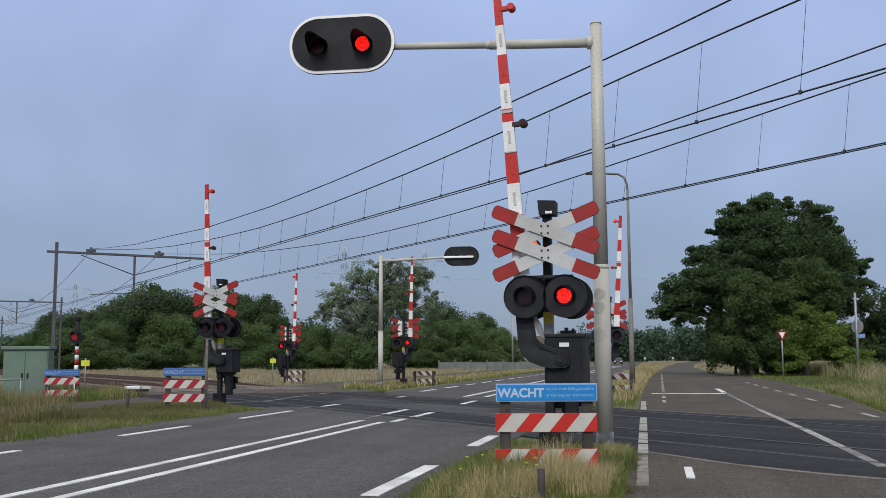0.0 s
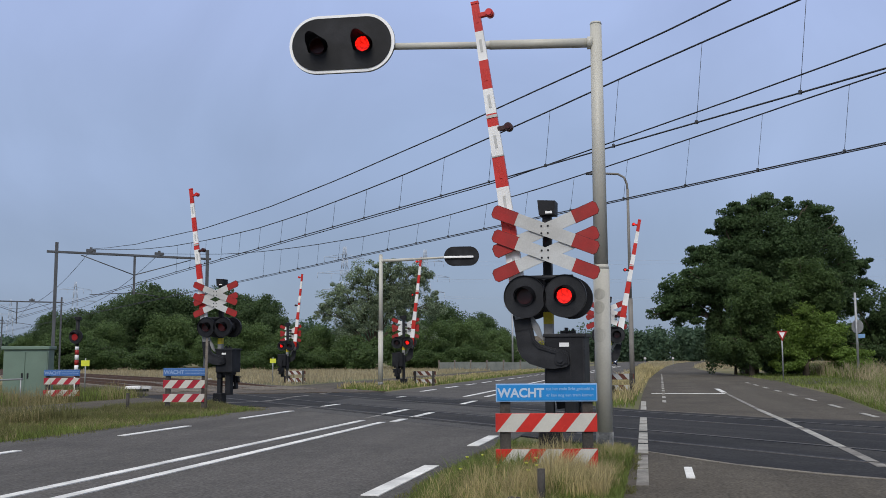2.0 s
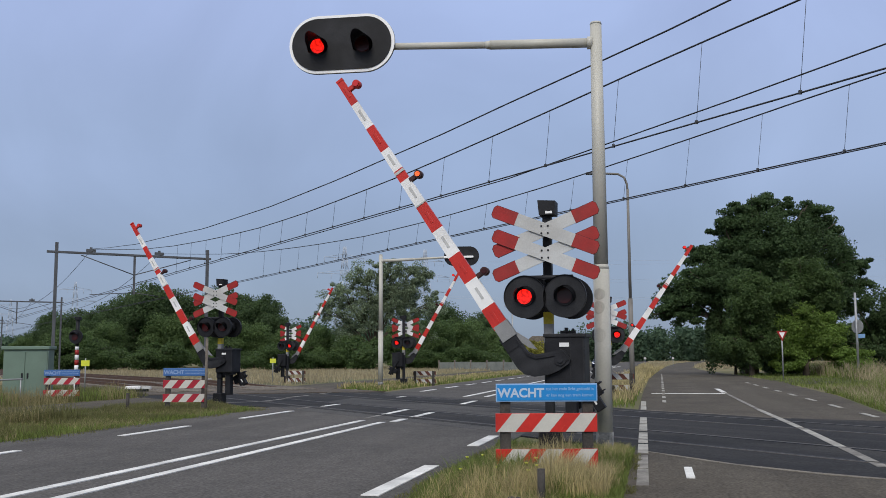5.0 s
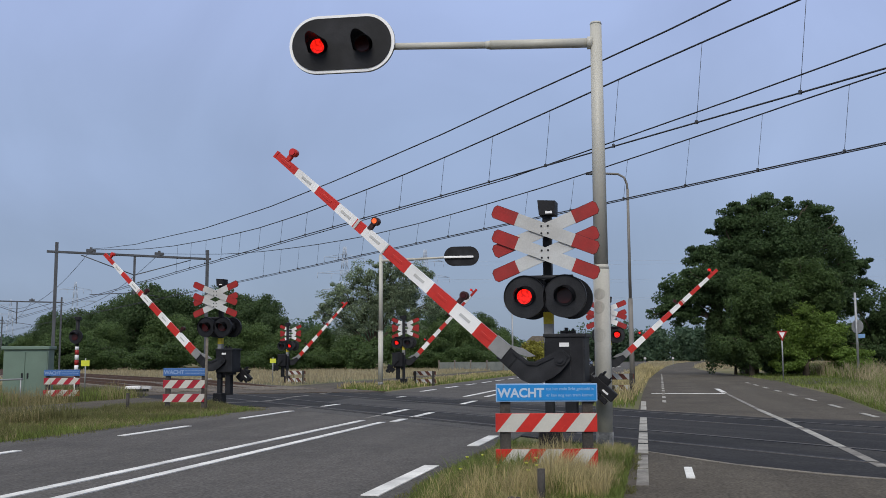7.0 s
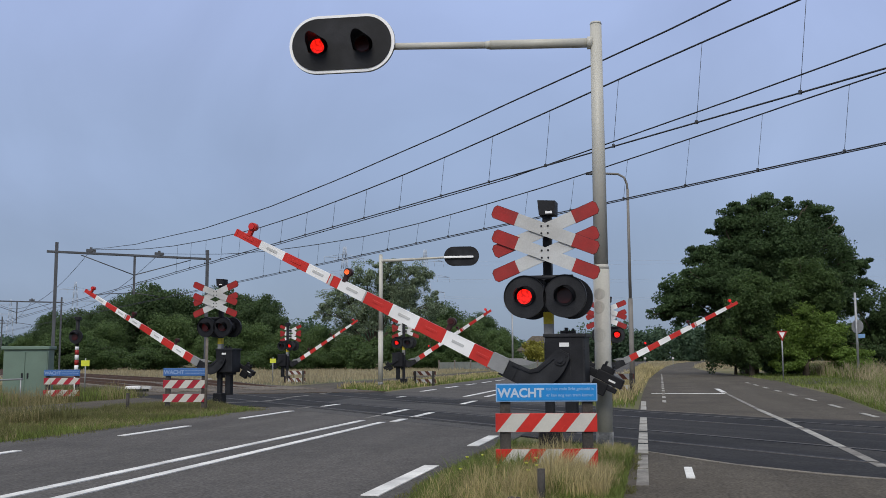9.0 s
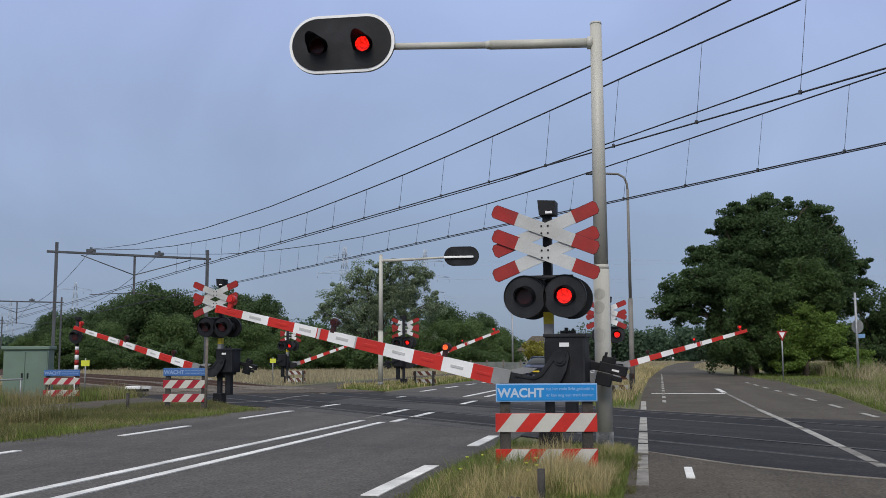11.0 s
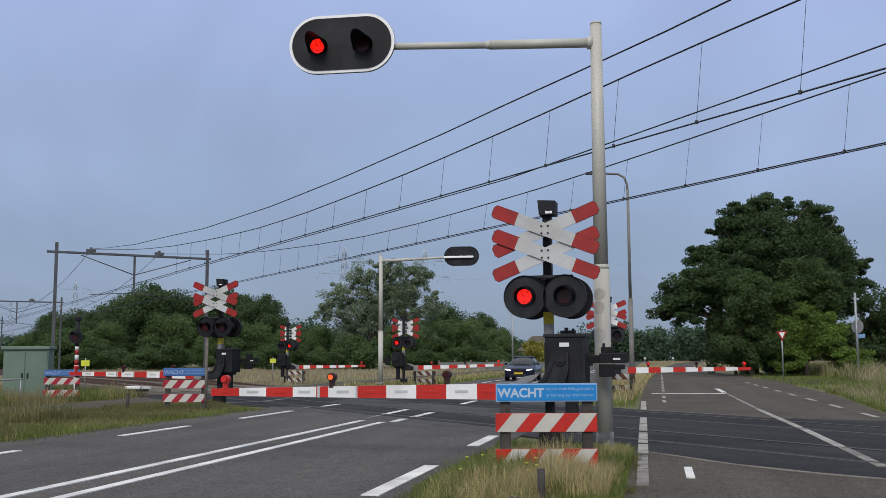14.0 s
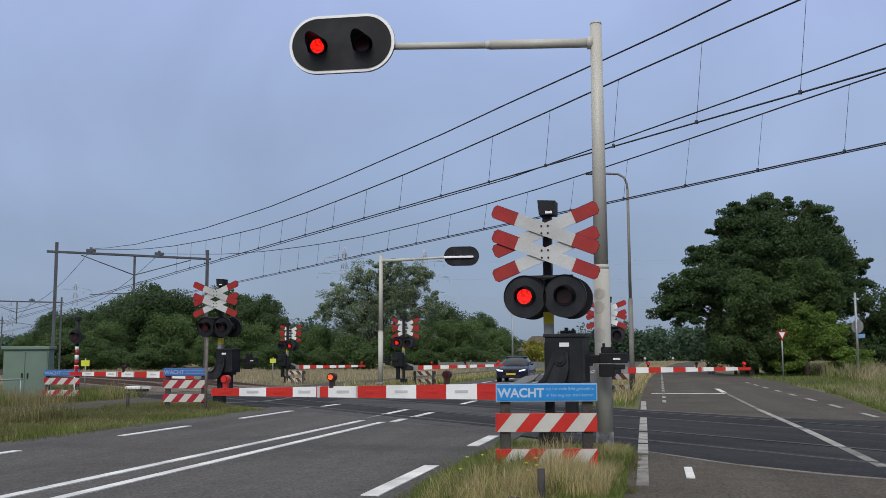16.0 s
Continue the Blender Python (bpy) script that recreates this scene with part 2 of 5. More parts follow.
def rod(bm, p, q, r0, r1=None, n=12, caps=True):
    """A round bar from p to q."""
    p, q = Vector(p), Vector(q)
    r1 = r0 if r1 is None else r1
    turn = (q - p).to_track_quat("Z", "Y").to_matrix()
    rings = []
    for c, r in ((p, r0), (q, r1)):
        rings.append([bm.verts.new(c + turn @ Vector((r * math.cos(2 * math.pi * i / n), r * math.sin(2 * math.pi * i / n), 0))) for i in range(n)])
    for i in range(n):
        f = bm.faces.new((rings[0][i], rings[0][(i + 1) % n], rings[1][(i + 1) % n], rings[1][i]))
        f.smooth = True
    if caps:
        bm.faces.new(rings[0][::-1])
        bm.faces.new(rings[1])
    return bm


def rods(*rows, n=12):
    bm = bmesh.new()
    for row in rows:
        rod(bm, *row, n=n)
    return bm


def tube(bm, pts, r, n=10):
    """A round bar along a row of points; r is one radius or one for each point."""
    pts = [Vector(p) for p in pts]
    rs = r if isinstance(r, (list, tuple)) else [r] * len(pts)
    rings = []
    for i, p in enumerate(pts):
        way = pts[min(i + 1, len(pts) - 1)] - pts[max(i - 1, 0)]
        turn = way.to_track_quat("Z", "Y").to_matrix()
        rings.append([bm.verts.new(p + turn @ Vector((rs[i] * math.cos(2 * math.pi * k / n), rs[i] * math.sin(2 * math.pi * k / n), 0))) for k in range(n)])
    for u, v in zip(rings, rings[1:]):
        for k in range(n):
            f = bm.faces.new((u[k], u[(k + 1) % n], v[(k + 1) % n], v[k]))
            f.smooth = True
    bm.faces.new(rings[0][::-1])
    bm.faces.new(rings[-1])
    return bm


def plate(bm, outline, y0, y1, m=None):
    """An outline in x and z, given depth from y0 to y1."""
    front = [bm.verts.new((x, y0, z)) for x, z in outline]
    back = [bm.verts.new((x, y1, z)) for x, z in outline]
    if m:
        for v in front + back:
            v.co = m @ v.co
    n = len(outline)
    bm.faces.new(front)
    bm.faces.new(back[::-1])
    for i in range(n):
        bm.faces.new((front[i], back[i], back[(i + 1) % n], front[(i + 1) % n]))
    bmesh.ops.recalc_face_normals(bm, faces=bm.faces[:])
    return bm


def drum(bm, cx, cz, r, y0, y1, n=28, r1=None):
    return rod(bm, (cx, y0, cz), (cx, y1, cz), r, r1, n)


def letters(text, height, material, parent, m, name="lettering"):
    """Raised lettering in Blender's own font, turned into a mesh, upright in x and z."""
    cu = bpy.data.curves.new(name, "FONT")
    cu.body, cu.size, cu.extrude, cu.offset = text, height, 0.002, height * (0.032 if height > 0.1 else 0.018)
    ob = new(name, cu)
    me = bpy.data.meshes.new_from_object(ob.evaluated_get(bpy.context.evaluated_depsgraph_get()))
    bpy.data.objects.remove(ob)
    me.materials.clear()
    me.materials.append(material)
    made = new(name, me)
    made.parent = parent
    made.matrix_basis = m @ pose(0, 0, 0, 90, 0, 0)
    return made


# ---- the plan: road and railway axes ----
HEAD = radians(12.0)               # the road's heading
RAIL = radians(30.3)               # the railway's heading, to the other side
TURN = -12.0


def road(s, w, z=0.0):
    """A place s metres along the road and w metres to its right."""
    return Vector((s * math.sin(HEAD) + w * math.cos(HEAD), s * math.cos(HEAD) - w * math.sin(HEAD), z))


def rail(u, m, z=0.0):
    """A place u metres along the railway and m metres across it."""
    return Vector((-u * math.sin(RAIL) + m * math.cos(RAIL), u * math.cos(RAIL) + m * math.sin(RAIL), z))


def rail_m(p):
    return p.x * math.cos(RAIL) + p.y * math.sin(RAIL)


def sheet(name, corners, z0, z1, material, label="", kind="structure", category=""):
    """A slab on an outline of places on the ground."""
    bm = bmesh.new()
    top = [bm.verts.new((p.x, p.y, z1)) for p in corners]
    low = [bm.verts.new((p.x, p.y, z0)) for p in corners]
    bm.faces.new(top)
    n = len(corners)
    for i in range(n):
        bm.faces.new((top[i], low[i], low[(i + 1) % n], top[(i + 1) % n]))
    bmesh.ops.recalc_face_normals(bm, faces=bm.faces[:])
    ob = part(name, bm, material)
    return tagged(ob, label, category, "", kind)


def at(w, m):
    """The place on the road's line w that lies m metres across the railway."""
    return road((m - w * math.cos(HEAD + RAIL)) / math.sin(HEAD + RAIL), w)


# ---- ground and roads ----
bm = bmesh.new()
bmesh.ops.create_grid(bm, x_segments=24, y_segments=24, size=2500)
ground = part("ground", bm, SOIL)
ground.matrix_basis = pose(0, 900, -0.02)
tagged(ground, "flat field of dry yellow and green grass", "ground", "", "structure")

sheet("road", [road(-25, -9.35), road(-25, -2.1), road(1200, -2.1), road(1200, -9.9), road(60, -9.9)], -0.1, 0.0, ASPHALT, "worn grey asphalt main road with white markings", category="road")
sheet("service_road", [road(-25, -0.28), road(-25, 6.0), road(10, 5.2), road(18, 4.6), road(22.7, 4.76), road(33.6, 5.6), road(46.8, 5.9), road(64, 5.8), road(85, 5.1), road(104, 4.5), road(136, 4.7), road(240, 11.0), road(410, 24), road(410, 17.5), road(240, 5.0), road(137, 1.3), road(105, 0.5), road(60, -0.35), road(36, -0.45)], -0.1, 0.001, ASPHALT_OLD,
      "pale worn asphalt service road beside the main road", category="road")
sheet("cycle_path", [road(-20, -16.4), road(-20, -13.3), road(300, -13.6), road(300, -16.9)], -0.1, -0.002, ASPHALT_OLD, "narrow grey asphalt cycle path", category="path")
sheet("level_crossing_surface", [at(-17.6, 8.0), at(-11.6, 8.3), at(-9.3, 9.3), at(-9.3, 16.4), at(-12.4, 16.6), at(-19.5, 16.6)], -0.1, 0.003, ASPHALT_DARK, "dark patched asphalt of the crossing on the cycle path", category="level crossing")
sheet("level_crossing_surface", [at(-9.3, 9.1), at(-2.1, 9.2), at(-2.1, 16.2), at(-9.6, 16.2)], -0.1, 0.002, ASPHALT_MID, "grey patched asphalt between the rails on the main road", category="level crossing")
sheet("level_crossing_surface", [at(-2.1, 9.0), at(-0.3, 8.86), at(0.85, 8.6), at(1.64, 8.67), at(2.2, 8.82), at(4.5, 9.2), at(11, 9.4), at(11, 17.2), at(4.2, 16.68), at(2.9, 16.1), at(2.0, 15.74), at(1.2, 15.85), at(-0.3, 15.75), at(-2.1, 16.2)], -0.1, 0.004, ASPHALT_DARK,
      "dark asphalt of the crossing on the service road", category="level crossing")
for m0, m1 in ((9.75, 11.65), (13.45, 15.5)):
    sheet("track_panel", [at(-18.5, m0), at(-2.1, m0), at(-2.1, m1), at(-18.5, m1)], -0.1, 0.006, ASPHALT_DARK, "dark asphalt panel between the rails of the crossing", category="level crossing")
sheet("side_road", [road(47, 5.5), road(60, 5.2), road(75, 40), road(68, 42), road(52, 11)], -0.1, -0.001, ASPHALT_OLD, "pale asphalt side road joining the service road", category="road")

# ---- markings, each a painted strip ----
def line(s0, s1, w, width=0.12, z=0.0065, material=PAINT_LINE, w1=None):
    w1 = w if w1 is None else w1
    pts = [road(s0, w - width / 2), road(s0, w + width / 2), road(s1, w1 + width / 2), road(s1, w1 - width / 2)]
    bm = bmesh.new()
    top = [bm.verts.new((p.x, p.y, z + 0.004)) for p in pts]
    low = [bm.verts.new((p.x, p.y, z - 0.006)) for p in pts]
    bm.faces.new(top)
    for i in range(4):
        bm.faces.new((top[i], low[i], low[(i + 1) % 4], top[(i + 1) % 4]))
    ob = part("road_marking", bm, material)
    return tagged(ob, "white painted road marking on asphalt", "road marking", "road markings", "structure")


for w in (-5.15, -5.68):
    line(-20, 18.55 if w > -5.5 else 19.0, w, 0.13)
for s0, s1, w in ((18.75, 19.6, -4.98), (20.24, 22.0, -4.96), (21.2, 23.3, -5.84), (26.2, 28.3, -5.08), (30.7, 31.5, -8.0)):
    line(s0, s1, w, 0.15)
for w in (-5.3, -6.0):
    line(31.5, 45.5, w, 0.15)
    line(47, 160, w, 0.15)
for s0, s1 in ((2.9, 5.9), (8.6, 11.1), (13.7, 15.5), (17.5, 18.6)):
    line(s0, s1, -2.5, 0.17)
for s0, s1 in ((9.6, 12.0), (14.65, 17.0), (19.4, 22.3), (24.55, 25.85)):
    line(s0, s1, -8.4, 0.14)
for i in range(14):
    line(36.5 + 4.5 * i, 38.9 + 4.5 * i, -8.6, 0.16)
    line(38 + 5 * i, 40.6 + 5 * i, -2.6, 0.16)
for s0, s1, w in ((27.2, 29.2, -11.2), (30.1, 32, -11.5), (33.6, 35.6, -11.6), (36.5, 41.5, -11.8)):
    line(s0, s1, w, 0.14, material=PAINT_WORN)
# service road
for s0, s1, paint in ((9.7, 11.1, PAINT_WORN), (11.2, 12.7, PAINT_WORN), (13.0, 14.3, PAINT_PALE), (14.55, 16.5, PAINT_PALE), (16.95, 18.7, PAINT_PALE), (18.85, 20.7, PAINT_PALE), (23.8, 25.6, PAINT_PALE), (25.9, 28.4, PAINT_PALE)):
    line(s0, s1, -0.15 - 0.0105 * (s0 - 10), 0.118 if s0 < 13 else 0.135, material=paint, w1=-0.15 - 0.0105 * (s1 - 10))
line(11.8, 14.2, 2.415, 0.13, material=PAINT_WORN)
line(14.3, 17.9, 2.41, 0.13, material=PAINT_PALE)
line(18.1, 24.0, 2.4, 0.12, material=PAINT_PALE, w1=2.32)
line(24.0, 36.0, 2.32, 0.1, material=PAINT_WORN)
line(36.0, 40.2, 2.32, 0.17)
line(23.35, 24.25, -8.62, 0.12, material=PAINT_WORN)
line(19.75, 20.75, -5.82, 0.1, material=PAINT_WORN)
line(10.4, 11.4, 0.32, 0.085)
for i in range(16):
    line(27.8 + 3.1 * i, 29.2 + 3.1 * i, 0.22 + 0.015 * i, 0.1, material=PAINT_PALE)
for i in range(8):
    line(21.45 + 3.95 * i, 22.95 + 3.95 * i, 4.32, 0.12, material=PAINT_PALE)
line(34.65, 34.95, 1.1, 2.5)
def seam(ws):
    """A worn pale lip along the edge of the crossing's asphalt."""
    near = [at(w, m + 0.012) for w, m in ws]
    far = [at(w, m - 0.075) for w, m in ws]
    return sheet("surface_seam", near + far[::-1], -0.05, 0.007, SEAM, "worn brownish seam at the edge of the crossing", category="joint")


seam(((-0.25, 8.86), (0.85, 8.6), (1.64, 8.67), (2.2, 8.82), (4.5, 9.2)))
seam(((-0.25, 15.8), (1.2, 15.9), (2.0, 15.79), (2.6, 16.0)))
line(26.4, 27.4, -12.0, 0.2, material=PAINT_WORN, w1=-11.0)

# ---- railway ----


def strip(name, pts, width, z0, z1, material, parent=None):
    """A long bar of box section along points on the ground."""
    bm = bmesh.new()
    prev = None
    for i, p in enumerate(pts):
        q = pts[min(i + 1, len(pts) - 1)] - pts[max(i - 1, 0)]
        side = Vector((q.y, -q.x, 0)).normalized() * width / 2
        ring = [bm.verts.new(p + side + Vector((0, 0, z0))), bm.verts.new(p + side + Vector((0, 0, z1))), bm.verts.new(p - side + Vector((0, 0, z1))), bm.verts.new(p - side + Vector((0, 0, z0)))]
        if prev:
            for k in range(4):
                bm.faces.new((prev[k], ring[k], ring[(k + 1) % 4], prev[(k + 1) % 4]))
        prev = ring
    bmesh.ops.recalc_face_normals(bm, faces=bm.faces[:])
    return part(name, bm, material, parent)


def track(m, name):
    top = thing(name, pose(0, 0, 0), "rusty brown railway track with worn steel rails", "railway track", "railway tracks")
    for side in (-0.7175, 0.7175):
        def level(u):
            return 0.012 + max(0.0, min(0.2, (u - 36) * 0.02, 9))
        us = [-12, 0, 8, 30, 38, 46, 64, 110, 450]
        strip("rail", [rail(u, m + side, level(u) - 0.002) for u in us], 0.06, -0.1, 0.0, STEEL, top)
        strip("rail_web", [rail(u, m + side, level(u) - 0.006) for u in us[4:]], 0.13, -0.2, 0.0, RUST, top)
        if side:
            strip("flangeway", [rail(u, m + side + (0.07 if side < 0 else -0.07), 0.0105) for u in (0, 36)], 0.055, -0.02, 0.0, BLACK, top)
    return top


for m in (10.7, 14.45):
    t = track(m, "railway_track")
    first = None
    for i in range(110):
        here = Matrix.Translation(rail(37 + i * 0.62, m)) @ Matrix.Rotation(RAIL, 4, "Z")
        ob = new("sleeper", first.data) if first else part("sleeper", boxes((-1.25, 1.25, -0.12, 0.12, -0.05, 0.075), bevel=0.01), WOOD, t)
        ob.parent, ob.matrix_basis = t, here
        first = first or ob
sheet("ballast_bed", [rail(35, 8.6), rail(33, 16.8), rail(450, 16.8), rail(450, 8.6)], -0.1, 0.03, BALLAST, "brown crushed stone ballast along the tracks", category="ballast")
sheet("ballast_bed_far", [rail(-40, 8.6), rail(-40, 16.8), rail(0, 16.8), rail(2, 8.6)], -0.1, -0.004, BALLAST, "brown crushed stone ballast along the tracks", category="ballast")

# ---- barrier signals ----
BOARD_RIM = mat("dark_red_rim", (0.09, 0.012, 0.012), 0.6, vary=0.15)
ARM = 4.7
ARM_LAMP = mat("dark_red_housing", (0.04, 0.012, 0.012), 0.5, vary=0.2)


def signal(m, label):
    """A crossing post with its cross, lamps and barrier machine; the arm points along -x when it is down."""
    top = thing("barrier_signal", m, label, "level crossing signal", "barrier signals at the crossing")
    part("post", boxes((-0.054, 0.054, -0.054, 0.054, 0.3, 3.02), bevel=0.008), GREY_DARK, top)
    part("post_base", boxes((-0.13, 0.13, -0.13, 0.13, -0.05, 0.34), (-0.2, 0.2, -0.2, 0.2, -0.05, 0.03), bevel=0.012), BLACK, top)
    part("reflective_band", boxes((-0.057, 0.057, -0.057, 0.057, 1.63, 1.78)), YELLOW, top, "worn yellow band")
    part("post_sleeve", boxes((-0.056, 0.056, -0.056, 0.056, 1.4, 1.63)), GREY, top)
    bell = part("bell_box", plate(bmesh.new(), [(-0.082, 2.995), (0.118, 2.995), (0.122, 3.17), (-0.1, 3.185)], -0.13, 0.1), BLACK, top)
    part("label_plate", boxes((0.0, 0.085, -0.135, -0.128, 3.01, 3.04)), WHITE, bell)
    for cz, y in ((2.774, -0.36), (2.472, -0.36)):
        for lean, dy in ((22.0, -0.022), (-22.0, 0.0)):
            turn = Matrix.Translation((0.035, y + dy, cz)) @ Matrix.Rotation(radians(lean), 4, "Y")
            board = part("cross_board", plate(bmesh.new(), [(-0.39, -0.078), (0.39, -0.078), (0.39, 0.078), (-0.39, 0.078)], -0.009, 0.009, turn), OFFWHITE, top)
            for sgn in (-1, 1):
                tip = [(0.38, -0.08), (0.665, -0.08), (0.695, -0.045), (0.695, 0.045), (0.665, 0.08), (0.38, 0.08)]
                rim = [(0.375, -0.085), (0.668, -0.085), (0.701, -0.047), (0.701, 0.047), (0.668, 0.085), (0.375, 0.085)]
                part("end_rim", plate(bmesh.new(), [(sgn * x, z) for x, z in rim], -0.0085, 0.0085, turn), BOARD_RIM, board, "dark rim of the board end")
                part("cross_end", plate(bmesh.new(), [(sgn * x, z) for x, z in tip], -0.01, 0.01, turn), RED_CROSS, board, "red board end")
        part("cross_bracket", boxes((-0.04, 0.04, -0.35, -0.06, cz - 0.05, cz + 0.05), bevel=0.006), GREY_DARK, top)
        for x in (-0.005, 0.075):
            for z in (-0.045, 0.045):
                part("bolt", drum(bmesh.new(), x, cz + z, 0.013, -0.398, -0.38, 8), BLACK, top)
    # lamps, front and rear
    part("lamp_bar", rods(((-0.26, -0.3, 2.19), (0.36, -0.3, 2.19), 0.03), ((0.0, -0.32, 2.19), (0.0, 0.2, 2.19), 0.035), ((-0.28, 0.14, 2.19), (0.34, 0.14, 2.19), 0.03)), BLACK, top)
    for face, xs in ((-1, (-0.225, 0.265)), (1, (0.28, -0.225))):
        for x, side in zip(xs, ("left", "right")):
            y = -0.37 if face < 0 else 0.12
            bm = bmesh.new()
            drum(bm, x, 1.955, 0.262, y, y - face * 0.05, 36)
            drum(bm, x, 1.955, 0.15, y - face * 0.05, y - face * 0.15, 24, 0.1)
            rod(bm, (x, y + face * 0.03, 1.955), (x, y, 1.955), 0.262, 0.262, 36, caps=False)
            shield = part("signal_lamp", bm, GREY_DARK, top)
            hood = bmesh.new()
            n = 18
            rows = []
            for d, r, dz in ((0.0, 0.135, 0.0), (0.26, 0.12, -0.02)):
                rows.append([hood.verts.new((x + r * math.cos(math.pi * (-0.12 + 1.24 * i / n)), y + face * (0.004 + d * (0.35 + 0.65 * math.sin(max(0, math.pi * (-0.12 + 1.24 * i / n))))), 1.955 + dz + r * math.sin(math.pi * (-0.12 + 1.24 * i / n)))) for i in range(n + 1)])
            for i in range(n):
                hood.faces.new((rows[0][i], rows[0][i + 1], rows[1][i + 1], rows[1][i]))
            bmesh.ops.solidify(hood, geom=hood.faces[:], thickness=0.006)
            part("visor", hood, BLACK, shield)
            part("lens_ring", rods(((x, y + face * 0.001, 1.955), (x, y + face * 0.025, 1.955), 0.112), n=28), GREY_DARK, shield)
            lens(top, x, y + face * 0.034, 1.955, 0.092, "lens_" + ("front_" if face < 0 else "rear_") + side, LENS_ON, face)
    # barrier machine
    bm = box(bmesh.new(), -0.02, 0.47, -0.2, 0.24, 0.88, 1.47, 0.018)
    machine = part("machine_box", bm, BLACK, top)
    part("lid", boxes((-0.04, 0.49, -0.215, 0.26, 1.46, 1.505), bevel=0.01), GREY_DARK, machine)
    part("lid_lock", boxes((0.16, 0.34, -0.12, 0.02, 1.5, 1.54), (0.22, 0.26, -0.16, -0.1, 1.52, 1.58), (0.3, 0.33, -0.1, -0.06, 1.52, 1.57), bevel=0.006), BLACK, machine)
    part("label_plate", boxes((0.16, 0.28, -0.206, -0.201, 1.345, 1.395)), WHITE, machine)
    part("door_seam", boxes((0.29, 0.298, -0.203, -0.2, 0.9, 1.46), (0.445, 0.47, -0.212, -0.2, 0.92, 1.44)), GREY_DARK, machine)
    part("machine_foot", boxes((-0.05, 0.1, -0.1, 0.1, 0.74, 0.9), (0.14, 0.42, -0.12, 0.12, 0.82, 0.9), (0.2, 0.34, -0.08, 0.1, 0.3, 0.85), bevel=0.01), BLACK, top)
    # the arm, which turns about its pivot
    arm = part("barrier_arm", plate(bmesh.new(), [(0.1, 0.06), (0.07, 0.105), (-0.05, 0.11), (-0.1, 0.07), (-0.16, -0.09), (-0.22, -0.22), (-0.29, -0.275), (-0.62, -0.29), (-0.62, -0.5), (-0.2, -0.5), (-0.09, -0.465), (0.0, -0.38), (0.075, -0.22), (0.1, -0.1)], -0.05, 0.0), GREY_DARK, top, "black curved bracket with striped arm")
    arm.matrix_basis = pose(0.18, -0.23, 1.19)
    part("bracket_rib", plate(bmesh.new(), [(0.06, 0.09), (-0.05, 0.09), (-0.13, -0.08), (-0.2, -0.23), (-0.28, -0.29), (-0.5, -0.31), (-0.5, -0.33), (-0.26, -0.31), (-0.17, -0.245), (-0.09, -0.07), (-0.03, 0.06), (0.06, 0.06)], -0.068, -0.05), BLACK, arm)
    part("pivot", rods(((0, -0.09, 0), (0, 0.03, 0), 0.04), ((0, -0.07, 0), (0, -0.04, 0), 0.075)), BLACK, arm)
    part("bracket_seam", boxes((-0.43, -0.415, -0.056, 0.003, -0.502, -0.288)), BLACK, arm)
    part("arm_socket", plate(bmesh.new(), [(-0.56, -0.27), (-0.78, -0.275), (-0.78, -0.475), (-0.56, -0.475)], -0.065, 0.01), GREY, arm, "grey socket of the arm")
    part("socket_gusset", plate(bmesh.new(), [(-0.6, -0.275), (-0.44, -0.2), (-0.26, -0.17), (-0.33, -0.24), (-0.5, -0.31), (-0.6, -0.36)], -0.03, 0.02), GREY, arm)
    edges = [0.74, 1.044, 1.441, 1.834, 2.233, 2.625, 3.028, 3.197, 3.527, 3.911, 4.302, ARM]
    for i in range(len(edges) - 1):
        u0, u1 = edges[i], edges[i + 1]
        h0, h1 = 0.109 - 0.0131 * u0, 0.109 - 0.0131 * u1
        d0, d1 = 0.035 - 0.012 * u0 / ARM, 0.035 - 0.012 * u1 / ARM
        bm = bmesh.new()
        ends = [[bm.verts.new((-u, s * d - 0.025, -0.385 + q * h)) for s, q in ((-1, -1), (1, -1), (1, 1), (-1, 1))] for u, h, d in ((u0, h0, d0), (u1, h1, d1))]
        for k in range(4):
            bm.faces.new((ends[0][k], ends[0][(k + 1) % 4], ends[1][(k + 1) % 4], ends[1][k]))
        bm.faces.new(ends[0][::-1])
        bm.faces.new(ends[1])
        bmesh.ops.recalc_face_normals(bm, faces=bm.faces[:])
        stripe = part("arm_stripe", bm, RED if i % 2 == 0 else WHITE, arm)
        mid, half = (u0 + u1) / 2, 0.085 if u1 - u0 > 0.3 else 0
        if half:
            d = (d0 + d1) / 2
            part("reflector", boxes((-mid - half, -mid + half, -0.025 - d - 0.006, -0.025 - d + 0.004, -0.4, -0.365), bevel=0.003), OFFWHITE if i % 2 else RED, arm)
    part("joint_band", boxes((-3.178, -3.142, -0.062, 0.012, -0.456, -0.314)), OFFWHITE, arm)
    part("joint_band", boxes((-2.645, -2.628, -0.062, 0.012, -0.462, -0.308)), OFFWHITE, arm)
    part("tip_cap", boxes((-ARM - 0.012, -ARM + 0.02, -0.055, 0.005, -0.436, -0.334)), RED, arm)
    for u, name, r in ((1.437, "lamp_low", 0.034), (2.985, "lamp_middle", 0.034), (4.515, "lamp_tip", 0.04)):
        hh = -0.276 - 0.0131 * u
        bm = box(bmesh.new(), -u - 0.03, -u + 0.03, -0.055, 0.005, hh - 0.02, hh + 0.09, 0.006)
        drum(bm, -u, hh + 0.12, 0.053, -0.07, 0.03, 20)
        housing = part("arm_lamp", bm, ARM_LAMP if name != "lamp_tip" else RED, arm)
